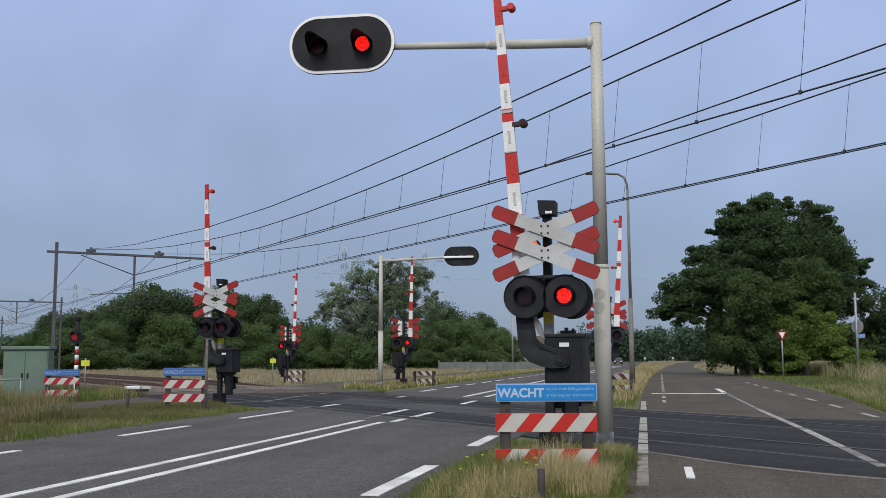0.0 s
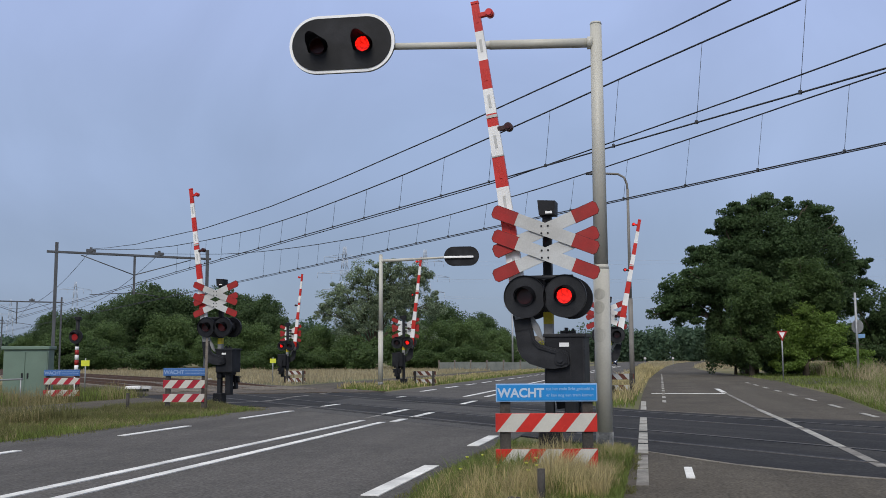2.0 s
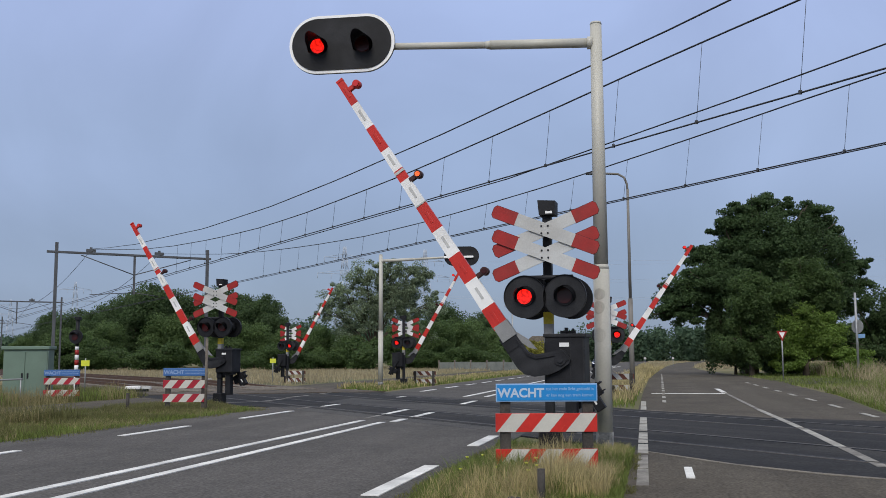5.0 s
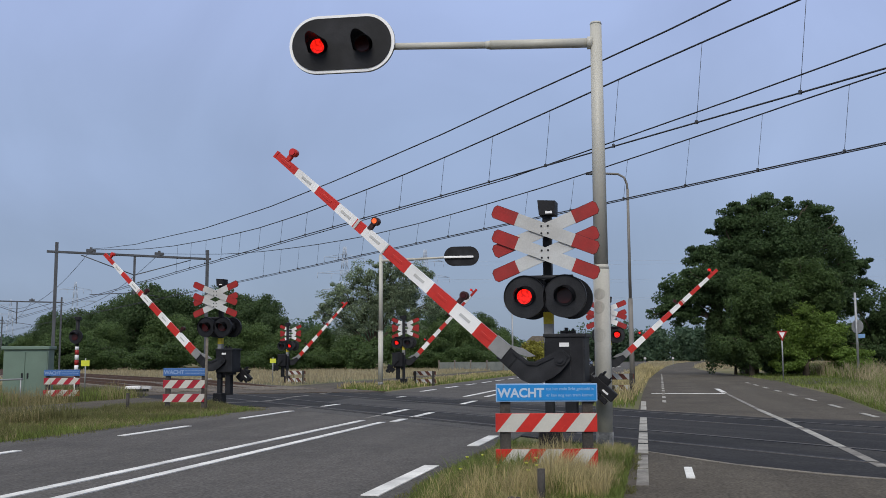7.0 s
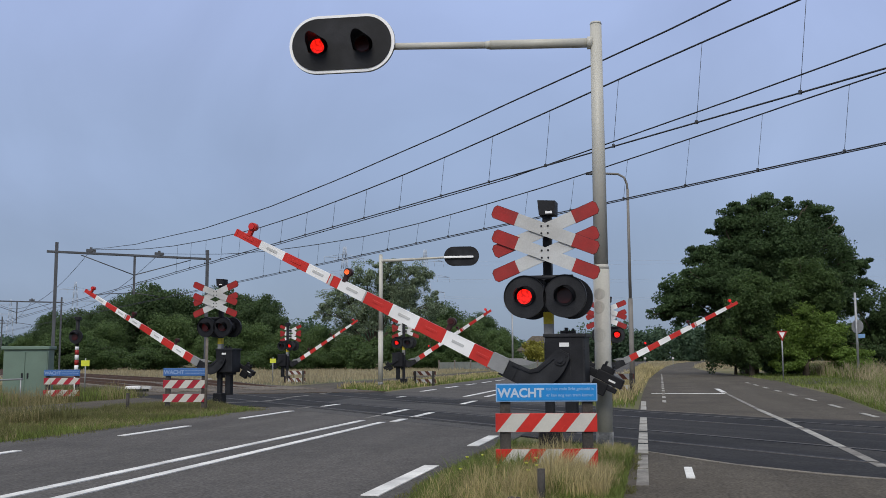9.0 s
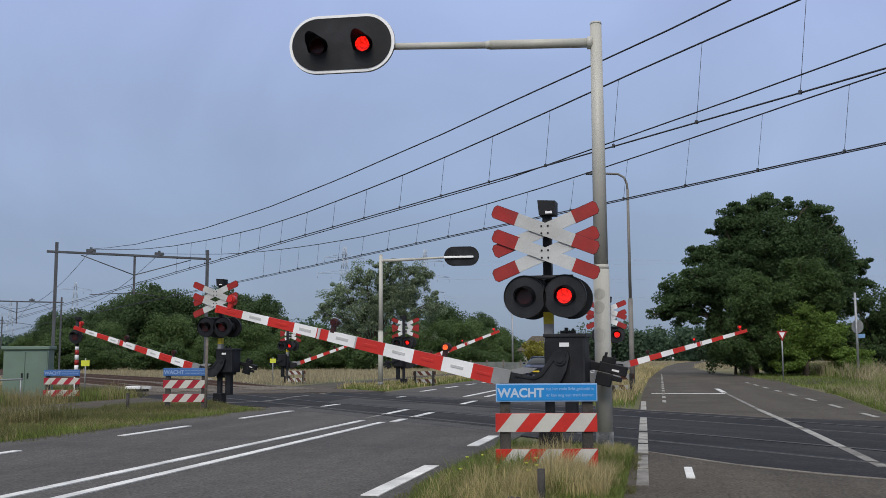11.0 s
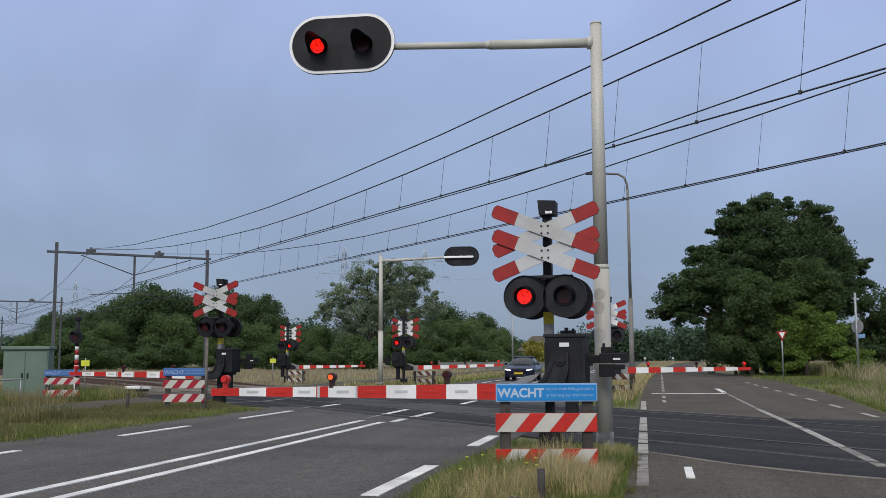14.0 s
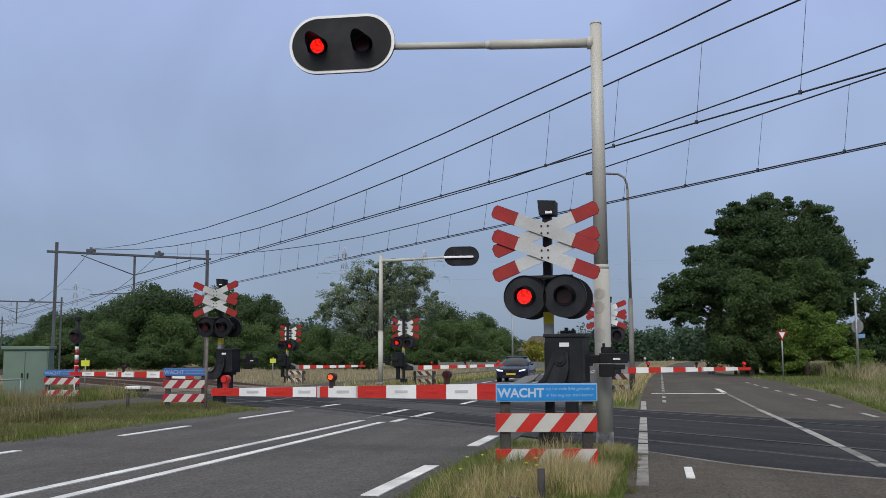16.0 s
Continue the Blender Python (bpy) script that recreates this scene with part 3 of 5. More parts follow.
        lens(arm, -u, -0.078, hh + 0.12, r, "arm_lens_" + name[5:], LENS_TIP if name == "lamp_tip" else LENS_ORANGE, -1)
        lens(arm, -u, 0.038, hh + 0.12, r, "rear_arm_lens_" + name[5:], LENS_TIP if name == "lamp_tip" else LENS_ORANGE, 1)
    part("counterweight", boxes((0.02, 0.46, 0.5, 0.53, -0.05, 0.05), (0.41, 0.76, 0.46, 0.58, -0.05, 0.075), (0.4, 0.6, 0.47, 0.57, -0.22, -0.06), (0.59, 0.72, 0.49, 0.55, -0.13, -0.07), (0.43, 0.6, 0.475, 0.565, 0.07, 0.15), (0.45, 0.475, 0.46, 0.58, 0.14, 0.2), (0.56, 0.575, 0.46, 0.58, 0.14, 0.19), bevel=0.01), BLACK, arm)
    part("label_plate", boxes((0.58, 0.67, 0.452, 0.462, -0.012, 0.012)), WHITE, arm)
    return top


def lens(parent, x, y, z, r, name, lit, face):
    """A lamp's round insert: one face lit, the other dark, turned about its upright axis."""
    bm = bmesh.new()
    drum(bm, 0, 0, r, -0.008, 0.008, 24)
    for f in bm.faces:
        c = f.calc_center_median()
        f.material_index = 0 if c.y * face > 0.004 else 1
    ob = part(name, bm, [lit, LENS_OFF], parent, "red signal lens")
    ob.matrix_basis = pose(x, y, z)
    return ob


LENS_DIM = glow("barely_lit_lens", (0.5, 0.01, 0.01), 0.035)
NEAR_LABEL = "black post with crosses, red lamps and striped barrier"
near_signal = signal(pose(1.32, 12.4, 0, 0, 0, -16), NEAR_LABEL + " by road")
left_signal = copy_thing(near_signal, pose(-5.9, 26.3, 0, 0, 0, -18))
right_signal = copy_thing(near_signal, pose(5.35, 32.0, 0, 0, 0, 178))
far_signal = copy_thing(near_signal, pose(-1.8, 45.0, 0, 0, 0, 164))
farthest_signal = copy_thing(near_signal, pose(-8.4, 53.5, 0, 0, 0, 158))
for top in (right_signal, far_signal, farthest_signal):
    for ob in top.children:
        if ob.name.startswith("cross_board"):
            ob.data = ob.data.copy()
            ob.data.materials[0] = WHITE
for top in (left_signal, farthest_signal, right_signal, far_signal):
    for ob in top.children_recursive:
        base = ob.name.split(".")[0]
        if top == left_signal and base.startswith("lens_") or top in (left_signal, farthest_signal) and base.endswith(("lens_low", "lens_middle")):
            ob.data = ob.data.copy()
            ob.data.materials[0] = LENS_DIM
        elif top in (right_signal, far_signal) and "arm_lens" in base:
            ob.data = ob.data.copy()
            ob.data.materials[0] = LENS_ON
        elif top == left_signal and base == "signal_lamp":
            ob.data = ob.data.copy()
            ob.data.materials[0] = BLACK
for ob in left_signal.children:
    base = ob.name.split(".")[0]
    if base.startswith("cross_") or base in ("bolt", "bell_box"):
        ob.location.z += 0.17
    elif base.startswith("lens_") or base in ("signal_lamp", "lamp_bar"):
        ob.location.z += 0.11
    elif base == "post":
        ob.scale.z = 1.06
tagged(left_signal, NEAR_LABEL + " by cycle path")
tagged(right_signal, NEAR_LABEL + " over road")
tagged(far_signal, NEAR_LABEL + " beyond rails")
tagged(farthest_signal, NEAR_LABEL + " across path")

# ---- overhead lamp masts ----


MAST_PATCH = mat("mast_touch_up", (0.5, 0.49, 0.44), 0.55, vary=0.06)


def overhead_mast(m, reach, label):
    """A pole with an arm along -x that carries a panel with two lamps on its -y face."""
    top = thing("overhead_signal_mast", m, label, "signal mast", "overhead signal masts")
    part("pole", rods(((0, 0, 0.25), (0, 0, 2.36), 0.106), ((0, 0, 2.36), (0, 0, 2.42), 0.106, 0.094), ((0, 0, 2.4), (0, 0, 5.68), 0.094, 0.076), n=28), MAST, top)
    part("pole_cap", rods(((0, 0, 5.67), (0, 0, 5.7), 0.08, 0.07), n=28), MAST, top)
    part("pole_sleeve", rods(((0, 0, -0.05), (0, 0, 0.26), 0.112), n=28), MAST_BASE, top, "dark flaking sleeve at the foot")
    for z, size, a0 in ((2.03, 0.075, -1.9), (1.86, 0.085, -2.0), (1.5, 0.095, -1.95)):
        bm = bmesh.new()
        rows = []
        for i in range(9):
            t = -1 + 2 * i / 8
            half = math.sqrt(max(0.02, 1 - t * t)) * 0.75
            rows.append([bm.verts.new((0.1085 * math.cos(a0 + half * k), 0.1085 * math.sin(a0 + half * k), z + size * t)) for k in (-1, -0.6, -0.2, 0.2, 0.6, 1)])
        for p, q in zip(rows, rows[1:]):
            for k in range(5):
                bm.faces.new((p[k], p[k + 1], q[k + 1], q[k]))
        part("paint_patch", bm, MAST_PATCH, top, "darker grey touched-up paint")
    part("collar", rods(((-0.12, 0, 5.42), (-0.05, 0, 5.42), 0.085), n=20), MAST, top)
    part("outreach_arm", rods(((-0.06, 0, 5.42), (-1.42, 0, 5.465), 0.064), ((-1.42, 0, 5.465), (-1.5, 0, 5.468), 0.064, 0.048), ((-1.48, 0, 5.467), (-reach - 0.3, 0, 5.53), 0.048), n=18), MAST, top)
    cx, cz, hw, r = -reach - 0.765, 5.568, 0.338, 0.37
    def outline(rr):
        pts = []
        for i in range(25):
            a = -math.pi / 2 + math.pi * i / 24
            pts.append((cx + hw + rr * math.cos(a), cz + rr * math.sin(a)))
        for i in range(25):
            a = math.pi / 2 + math.pi * i / 24
            pts.append((cx - hw + rr * math.cos(a), cz + rr * math.sin(a)))
        return pts
    panel = part("lamp_panel", plate(bmesh.new(), outline(r), -0.115, -0.06), BLACK, top, "black rounded panel with white edge")
    part("white_border", plate(bmesh.new(), outline(r + 0.043), -0.1, -0.07), WHITE_CLEAN, panel)
    part("back_shell", plate(bmesh.new(), outline(r + 0.046), -0.069, -0.055), BLACK, panel)
    part("back_bar", boxes((cx - 0.52, cx + 0.75, -0.055, 0.05, cz - 0.085, cz + 0.005), bevel=0.02), WHITE_CLEAN, panel, "white bar on the back")
    for x, side in ((cx - 0.33, "left"), (cx + 0.31, "right")):
        hood = bmesh.new()
        rows = []
        n = 20
        for d, rr in ((0.0, 0.135), (1.0, 0.122)):
            ring = []
            for i in range(n + 1):
                a = math.pi * (-0.2 + 1.4 * i / n)
                ring.append(hood.verts.new((x + rr * math.cos(a), -0.116 - d * (0.12 + 0.34 * max(0, math.sin(a))), cz - 0.03 - d * 0.05 + rr * math.sin(a))))
            rows.append(ring)
        for i in range(n):
            hood.faces.new((rows[0][i], rows[0][i + 1], rows[1][i + 1], rows[1][i]))
        bmesh.ops.solidify(hood, geom=hood.faces[:], thickness=0.006)
        part("visor", hood, BLACK, panel)
        part("lens_ring", rods(((x, -0.112, cz - 0.03), (x, -0.125, cz - 0.03), 0.125), n=28), GREY_DARK, panel)
        lens(top, x, -0.137, cz - 0.03, 0.105, "lens_front_" + side, LENS_ON, -1)
    return top


near_mast = overhead_mast(pose(2.07, 12.9, 0, 0, 0, -9), 2.73, "tall cream pole carrying a twin red lamp panel over the road")
far_mast = copy_thing(near_mast, pose(-2.68, 42.4, 0, 0, 0, 172))

# ---- warning boards ----


def warning_board(m, label, lean=1, sign=True, base=RED, bar=CREAM, low=0.085, high=0.455, face=BLUE, ink=LETTER, top_z=0.77):
    """Two wooden posts with a blue sign and two striped boards, facing -y."""
    top = thing("warning_board", m, label, "warning board", "striped warning boards")
    for x in (-0.43, 0.44):
        part("wooden_post", boxes((x - 0.055, x + 0.055, -0.04, 0.04, -0.1, top_z + 0.195 if sign else 0.66), bevel=0.008), DARK_WOOD, top)
    for z in (high, low):
        board = part("striped_board", boxes((-0.535, 0.535, -0.062, -0.042, z, z + 0.195), bevel=0.003), base, top)
        for i in range(3):
            x0 = -0.53 + 0.36 * i + (0.01 if lean > 0 else 0.17)
            low, high = (x0, x0 + 0.16) if lean > 0 else (x0 - 0.16, x0)
            pts = [(low, z + 0.002), (low + 0.19, z + 0.002), (high + 0.19, z + 0.193), (high, z + 0.193)]
            pts = [(min(max(x, -0.533), 0.533), q) for x, q in pts]
            part("white_stripe", plate(bmesh.new(), pts, -0.065, -0.039), bar, board)
    if sign:
        plaque = part("blue_sign", boxes((-0.53, 0.54, -0.075, -0.05, top_z, top_z + 0.19), bevel=0.006), BLUE_EDGE if ink == LETTER else face, top, "blue sign reading WACHT")
        part("sign_face", boxes((-0.517, 0.527, -0.079, -0.07, top_z + 0.013, top_z + 0.177), bevel=0.002), face, plaque)
        letters("WACHT", 0.13, ink, plaque, pose(-0.51, -0.079, top_z + 0.05), "large_lettering")
        letters("tot het rode licht gedoofd is", 0.044, ink if ink != LETTER else BLUE_EDGE, plaque, pose(0.0, -0.079, top_z + 0.12), "small_lettering")
        letters("er kan nog een trein komen", 0.044, ink if ink != LETTER else BLUE_EDGE, plaque, pose(0.0, -0.079, top_z + 0.055), "small_lettering")
    return top


BOARD_BACK = mat("faded_red_brown", (0.11, 0.035, 0.025), 0.7, vary=0.2)
BOARD = "blue WACHT sign over red-white striped boards"
first_board = warning_board(pose(1.08, 10.6, -0.02), BOARD + " in tall grass")
# darker, duller blue, lettering and red than on the first board
BLUE_DULL = mat("dull_blue_sign", (0.05, 0.14, 0.36), 0.5, vary=0.12, size=3, bump=0.02)
INK_DULL = mat("dull_lettering", (0.24, 0.34, 0.55), 0.5, vary=0.1)
CRIMSON = mat("crimson_reflective", (0.34, 0.014, 0.03), 0.5, vary=0.12, size=5, bump=0.04)
second = warning_board(pose(-6.15, 23.8, 0.1, 0, 0, -3), BOARD + " on the mown verge", 1, True, CRIMSON, CREAM, 0.115, 0.44, BLUE_DULL, INK_DULL, 0.73)
third = warning_board(pose(-11.47, 30.0, 0.06, 0, 0, 2), BOARD + " before the green cabinet", -1, True, CRIMSON, CREAM, 0.085, 0.44, BLUE_DULL, INK_DULL, 0.69)
back_board = warning_board(pose(-7.6, 51.0, 0, 0, 0, 170), "low wooden frame with two striped boards in dry grass", 1, False, BOARD_BACK, OFFWHITE)
tagged(copy_thing(back_board, pose(-0.9, 46.2, 0, 0, 0, 168)), "low wooden frame with two striped boards beside the main road")
tagged(copy_thing(back_board, pose(5.75, 32.9, 0.05, 0, 0, 172)), "low wooden frame with two striped boards on the far verge")

# ---- overhead line ----

WIRE_U = (-8, 8.2, 10.6, 12.4, 14.5, 16.4, 18.2, 20, 22.4, 24.5, 26.5, 30.4, 35, 40, 45, 50, 57.2)
WIRE_Z = (1.3, 0.67, 0.575, 0.49, 0.37, 0.28, 0.2, 0.13, 0.07, 0.03, 0.0, 0.03, 0.2, 0.47, 0.83, 1.3, 2.0)


def sag(u, low, span=49.0):
    """The carrying wire's height between two portals."""
    if u > 57.2:
        return low + 0.00333 * ((u - 57.2) % span - span / 2) ** 2
    return low + float(np.interp(u, WIRE_U, WIRE_Z))


def overhead_line(m, name, low, lift=0.0, height=4.735, first=3.0):
    top = thing(name, pose(0, 0, 0), "thin dark overhead wires with droppers above the track", "overhead line", "overhead lines")
    us = [-8 + i * 2.0 for i in range(105)]
    part("contact_wire", tube(bmesh.new(), [rail(u, m, height) for u in us[::6]], 0.013, 6), PORTAL_WIRE, top)
    part("contact_wire", tube(bmesh.new(), [rail(u, m + 0.08 + 0.003 * u, height + lift * max(0, 0.69 - 0.0463 * u)) for u in us[::3]], 0.011, 6), PORTAL_WIRE, top)
    part("carrying_wire", tube(bmesh.new(), [rail(u, m, sag(u, low)) for u in us], 0.014, 6), PORTAL_WIRE, top)
    for i in range(20):
        u = first + i * 1.925
        part("dropper", tube(bmesh.new(), [rail(u, m, height), rail(u - 0.17, m, sag(u - 0.17, low))], 0.005, 4), PORTAL_WIRE, top)
        part("dropper_clamp", boxes((-0.022, 0.022, -0.015, 0.015, -0.02, 0.035)), PORTAL_WIRE, top).matrix_basis = Matrix.Translation(rail(u, m, height))
    return top


PORTAL_WIRE = mat("dark_copper_wire", (0.045, 0.048, 0.055), 0.6, 0.3, vary=0.1, bump=0)
overhead_line(10.7, "overhead_line", 5.36, 1.0)
overhead_line(14.47, "overhead_line", 5.32, 0.0, 4.735, 3.3)
FEEDER_U = (-6.5, 8.4, 9.5, 11.2, 13.2, 15.4, 20.1, 24.4, 30.4, 40.4, 48, 57.2)
FEEDER_Z = (6.3, 5.6, 5.54, 5.48, 5.42, 5.335, 5.23, 5.2, 5.31, 5.86, 6.5, 7.4)
feeder = tube(bmesh.new(), [rail(u, 9.04 + 1.66 * max(0, (u - 30) / 27.2) ** 2, float(np.interp(u, FEEDER_U, FEEDER_Z))) for u in np.arange(-6.5, 57.3, 1.0)], 0.012, 6)
tagged(part("feeder_wire", feeder, PORTAL_WIRE), "single thin dark feeder wire strung beside the overhead line", "overhead wire")


def portal(u, m0=8.89, m1=17.3, h=7.13):
    top = thing("catenary_portal", Matrix.Translation(rail(u, 0)) @ Matrix.Rotation(RAIL, 4, "Z"), "slim grey steel portal carrying the overhead line", "catenary portal", "catenary portals")
    for x in (m0, m1):
        part("column", boxes((x - 0.08, x + 0.08, -0.08, 0.08, 0, h + 0.55), bevel=0.01), PORTAL, top)
        part("foot", boxes((x - 0.35, x + 0.35, -0.3, 0.3, -0.1, 0.15), bevel=0.02), CONCRETE, top)
    part("beam", boxes((m0 - 0.5, m1 + 0.2, -0.1, 0.1, h - 0.04, h + 0.08), bevel=0.01), PORTAL, top)
    mid = (m0 + m1) / 2
    part("drop_post", boxes((mid - 0.055, mid + 0.055, -0.055, 0.055, h - 2.2, h - 0.05)), PORTAL, top)
    part("brace", rods(((m0 + 1.3, 0, h - 0.1), (mid, 0, h - 1.1), 0.03), ((m1 - 1.0, 0, h - 0.1), (mid, 0, h - 1.1), 0.03), n=6), PORTAL, top)
    for x in (10.7, 14.47):
        part("steady_arm", rods(((mid, 0, h - 2.1), (x, 0, 4.85), 0.025), n=6), PORTAL, top)
        part("insulator", boxes((x - 0.25, x + 0.25, -0.08, 0.08, h + 0.1, h + 0.26), (x - 0.06, x + 0.06, -0.06, 0.06, h + 0.24, h + 0.36)), PORTAL, top)
    return top


for u in (57.2, 107.0, 157, 207):
    portal(u)

# ---- street lamp, signs, cabinet, posts ----
LAMP_GREY = mat("brownish_grey_paint", (0.2, 0.19, 0.175), 0.6, vary=0.15, size=2, stain=(0.12, 0.115, 0.105), amount=0.6)
lampost = thing("street_lamp", pose(6.93, 36.6, 0), "slim grey street lamp with a curved arm over the road", "street lamp")
part("shaft", rods(((0, 0, 0), (0, 0, 3.4), 0.1, 0.085), ((0, 0, 3.4), (0, 0, 7.5), 0.06, 0.05), n=16), LAMP_GREY, lampost)
part("curved_arm", tube(bmesh.new(), [(0, 0, 7.4), (-0.02, 0, 7.7), (-0.12, 0, 7.95), (-0.35, 0, 8.08), (-0.8, 0, 8.1), (-1.2, 0, 8.1)], 0.042, 10), LAMP_GREY, lampost)
part("lantern", boxes((-1.55, -1.15, -0.1, 0.1, 8.06, 8.15), bevel=0.03), PORTAL, lampost)
far_lamp = thing("street_lamp", pose(8.35, 120, 0), "tall thin grey street lamp beside the main road", "street lamp")
part("shaft", rods(((0, 0, 0), (0, 0, 7.6), 0.13, 0.08), n=12), GALV, far_lamp)
part("lantern", boxes((-0.9, 0.1, -0.12, 0.12, 7.5, 7.65), bevel=0.03), GALV, far_lamp)

give = thing("give_way_sign", pose(18.75, 55.0, 0, 0, 0, 0), "red and white triangular give way sign on a grey pole", "traffic sign")
part("pole", rods(((0, 0, 0), (0, 0, 2.75), 0.038), n=10), GALV, give)
part("red_triangle", plate(bmesh.new(), [(-0.26, 2.66), (0.26, 2.66), (0.28, 2.63), (0.02, 2.13), (-0.02, 2.13), (-0.28, 2.63)], -0.06, -0.04), RED_CROSS, give)
part("white_triangle", plate(bmesh.new(), [(-0.17, 2.59), (0.17, 2.59), (0, 2.26)], -0.066, -0.055), WHITE, give)

side_sign = thing("traffic_sign", pose(25.0, 60.0, 0, 0, 0, 0), "grey pole with a round sign and plate seen edgewise", "traffic sign")
part("pole", rods(((0, 0, 0), (0, 0, 5.1), 0.07), n=10), GALV, side_sign)
part("round_sign", drum(bmesh.new(), 0, 3.05, 0.42, 0.07, 0.1, 24), GREY, side_sign)
part("small_plate", boxes((-0.1, 0.5, 0.07, 0.095, 2.35, 2.6)), BLUE_EDGE, side_sign)
side_sign.matrix_basis = pose(25.0, 60.0, 0, 0, 0, -62)

cab = thing("relay_cabinet", pose(-12.62, 30.4, 0, 0, 0, 0), "pale green metal relay cabinet with double doors in grass", "cabinet")
part("body", boxes((-0.68, 0.68, -0.35, 0.1, 0.0, 1.56), bevel=0.01), GREENBOX, cab)
part("roof", boxes((-0.73, 0.73, -0.42, 0.16, 1.55, 1.65), bevel=0.015), GREENBOX, cab)
for x in (-0.335, 0.335):
    d = part("door", boxes((x - 0.315, x + 0.315, -0.372, -0.345, 0.06, 1.48), bevel=0.006), GREENBOX, cab)
    part("handle", boxes((x - math.copysign(0.25, x) - 0.02, x - math.copysign(0.25, x) + 0.02, -0.4, -0.37, 0.68, 0.84)), GREY_DARK, d)
rail_fence = thing("pipe_rail", pose(-12.5, 28.8, 0), "low grey pipe rail crossing tall grass", "rail")
part("pipe", tube(bmesh.new(), [(-6, 0, 0.55), (-2.5, 0.1, 0.6), (0.25, 0.2, 0.68)], 0.025, 8), GALV, rail_fence)
for x, y, h in ((-4.5, 0.05, 0.56), (-1.5, 0.13, 0.62), (0.2, 0.2, 0.67)):
    part("stanchion", rods(((x, y, 0), (x, y, h), 0.022), n=8), GALV, rail_fence)

path_lamp = thing("path_signal", pose(-12.32, 33.4, 0.06, 0, 0, -10), "striped red and white post with a round warning lamp", "level crossing signal")
zs = [0, 0.6, 0.8, 1.0, 1.17, 1.34, 1.51, 1.62]
for i in range(len(zs) - 1):
    part("post_band", rods(((0, 0, zs[i]), (0, 0, zs[i + 1]), 0.065), n=14), RED_CROSS if i % 2 else WHITE, path_lamp)
part("upper_post", rods(((0, 0, 1.62), (0, 0, 2.5), 0.06), n=12), BLACK, path_lamp)
sh = part("signal_lamp", drum(drum(bmesh.new(), 0, 1.95, 0.24, -0.12, -0.07, 30), 0, 1.95, 0.14, -0.07, 0.05, 20), BLACK, path_lamp)
part("visor", plate(bmesh.new(), [(-0.13, 2.02), (-0.09, 2.1), (0, 2.13), (0.09, 2.1), (0.13, 2.02), (0.09, 2.07), (0, 2.1), (-0.09, 2.07)], -0.3, -0.12), BLACK, sh)
part("bell", boxes((-0.08, 0.1, -0.08, 0.08, 2.5, 2.62), bevel=0.02), BLACK, path_lamp)
lens(path_lamp, -0.02, -0.134, 1.93, 0.11, "lens_front_right", LENS_PATH, -1)

notice = thing("yellow_notice", pose(-13.6, 37.8, 0), "small yellow notice on a thin post beside the track", "sign")
part("post", rods(((0, 0, 0), (0, 0, 1.3), 0.025), n=8), GALV, notice)
part("plate", boxes((-0.16, 0.16, -0.03, -0.01, 1.0, 1.22), bevel=0.004), YELLOW_SIGN, notice)
notice_far = copy_thing(notice, pose(-9.0, 52.5, 0.05))

for x, y, h, r, label in ((0.79, 8.2, 0.31, 0.034, ""), (0.55, 8.0, 0.11, 0.062, ""), (-7.37, 23.3, 0.45, 0.045, ""), (-5.62, 23.6, 1.72, 0.036, "t")):
    ob = part("thin_post" if label else "wooden_stake", rods(((x, y, -0.1), (x, y, h), r, r * 0.9), n=10), WOOD if label else DARK_WOOD)
    tagged(ob, "thin brown weathered post behind the warning board" if label else "weathered wooden stake standing in the verge grass", "post")
detector = thing("track_marker", pose(-11.6, 38.0, 0, 0, 0, 5), "low white and dark marker box beside the rails", "track marker")
part("white_end", boxes((-0.5, 0.05, -0.1, 0.1, 0.12, 0.24), bevel=0.02), WHITE, detector)
part("cover", boxes((0.1, 0.45, -0.1, 0.1, 0.12, 0.22), bevel=0.02), OFFWHITE, detector)
part("foot", boxes((-0.4, 0.35, -0.06, 0.06, -0.05, 0.14)), BLACK, detector)

WALL_GREY = mat("mossy_grey_boards", (0.16, 0.175, 0.165), 0.9, vary=0.2, size=1.5)
fence = thing("low_wall", pose(9.5, 105, 0, 0, 0, -30), "low weathered grey wall along the verge", "wall")
for i in range(8):
    part("panel", boxes((-11.5 + 2 * i, -9.54 + 2 * i, -0.06, 0.06, -0.1, 0.85 + 0.05 * (i % 2)), bevel=0.01), WALL_GREY, fence)
    part("post", boxes((-11.6 + 2 * i, -11.45 + 2 * i, -0.09, 0.09, -0.1, 1.1), bevel=0.01), WOOD, fence)

for x, y in ((24.3, 120.0), (27.9, 121.0)):
    far_sign = thing("round_sign", pose(x, y, 0), "small white round sign on a post far off", "traffic sign", "far round signs")
    part("post", rods(((0, 0, 0), (0, 0, 1.3), 0.03), n=8), GALV, far_sign)
    part("disc", drum(bmesh.new(), 0, 1.2, 0.15, -0.06, -0.04, 20), OFFWHITE, far_sign)

# ---- lattice pylons in the distance ----


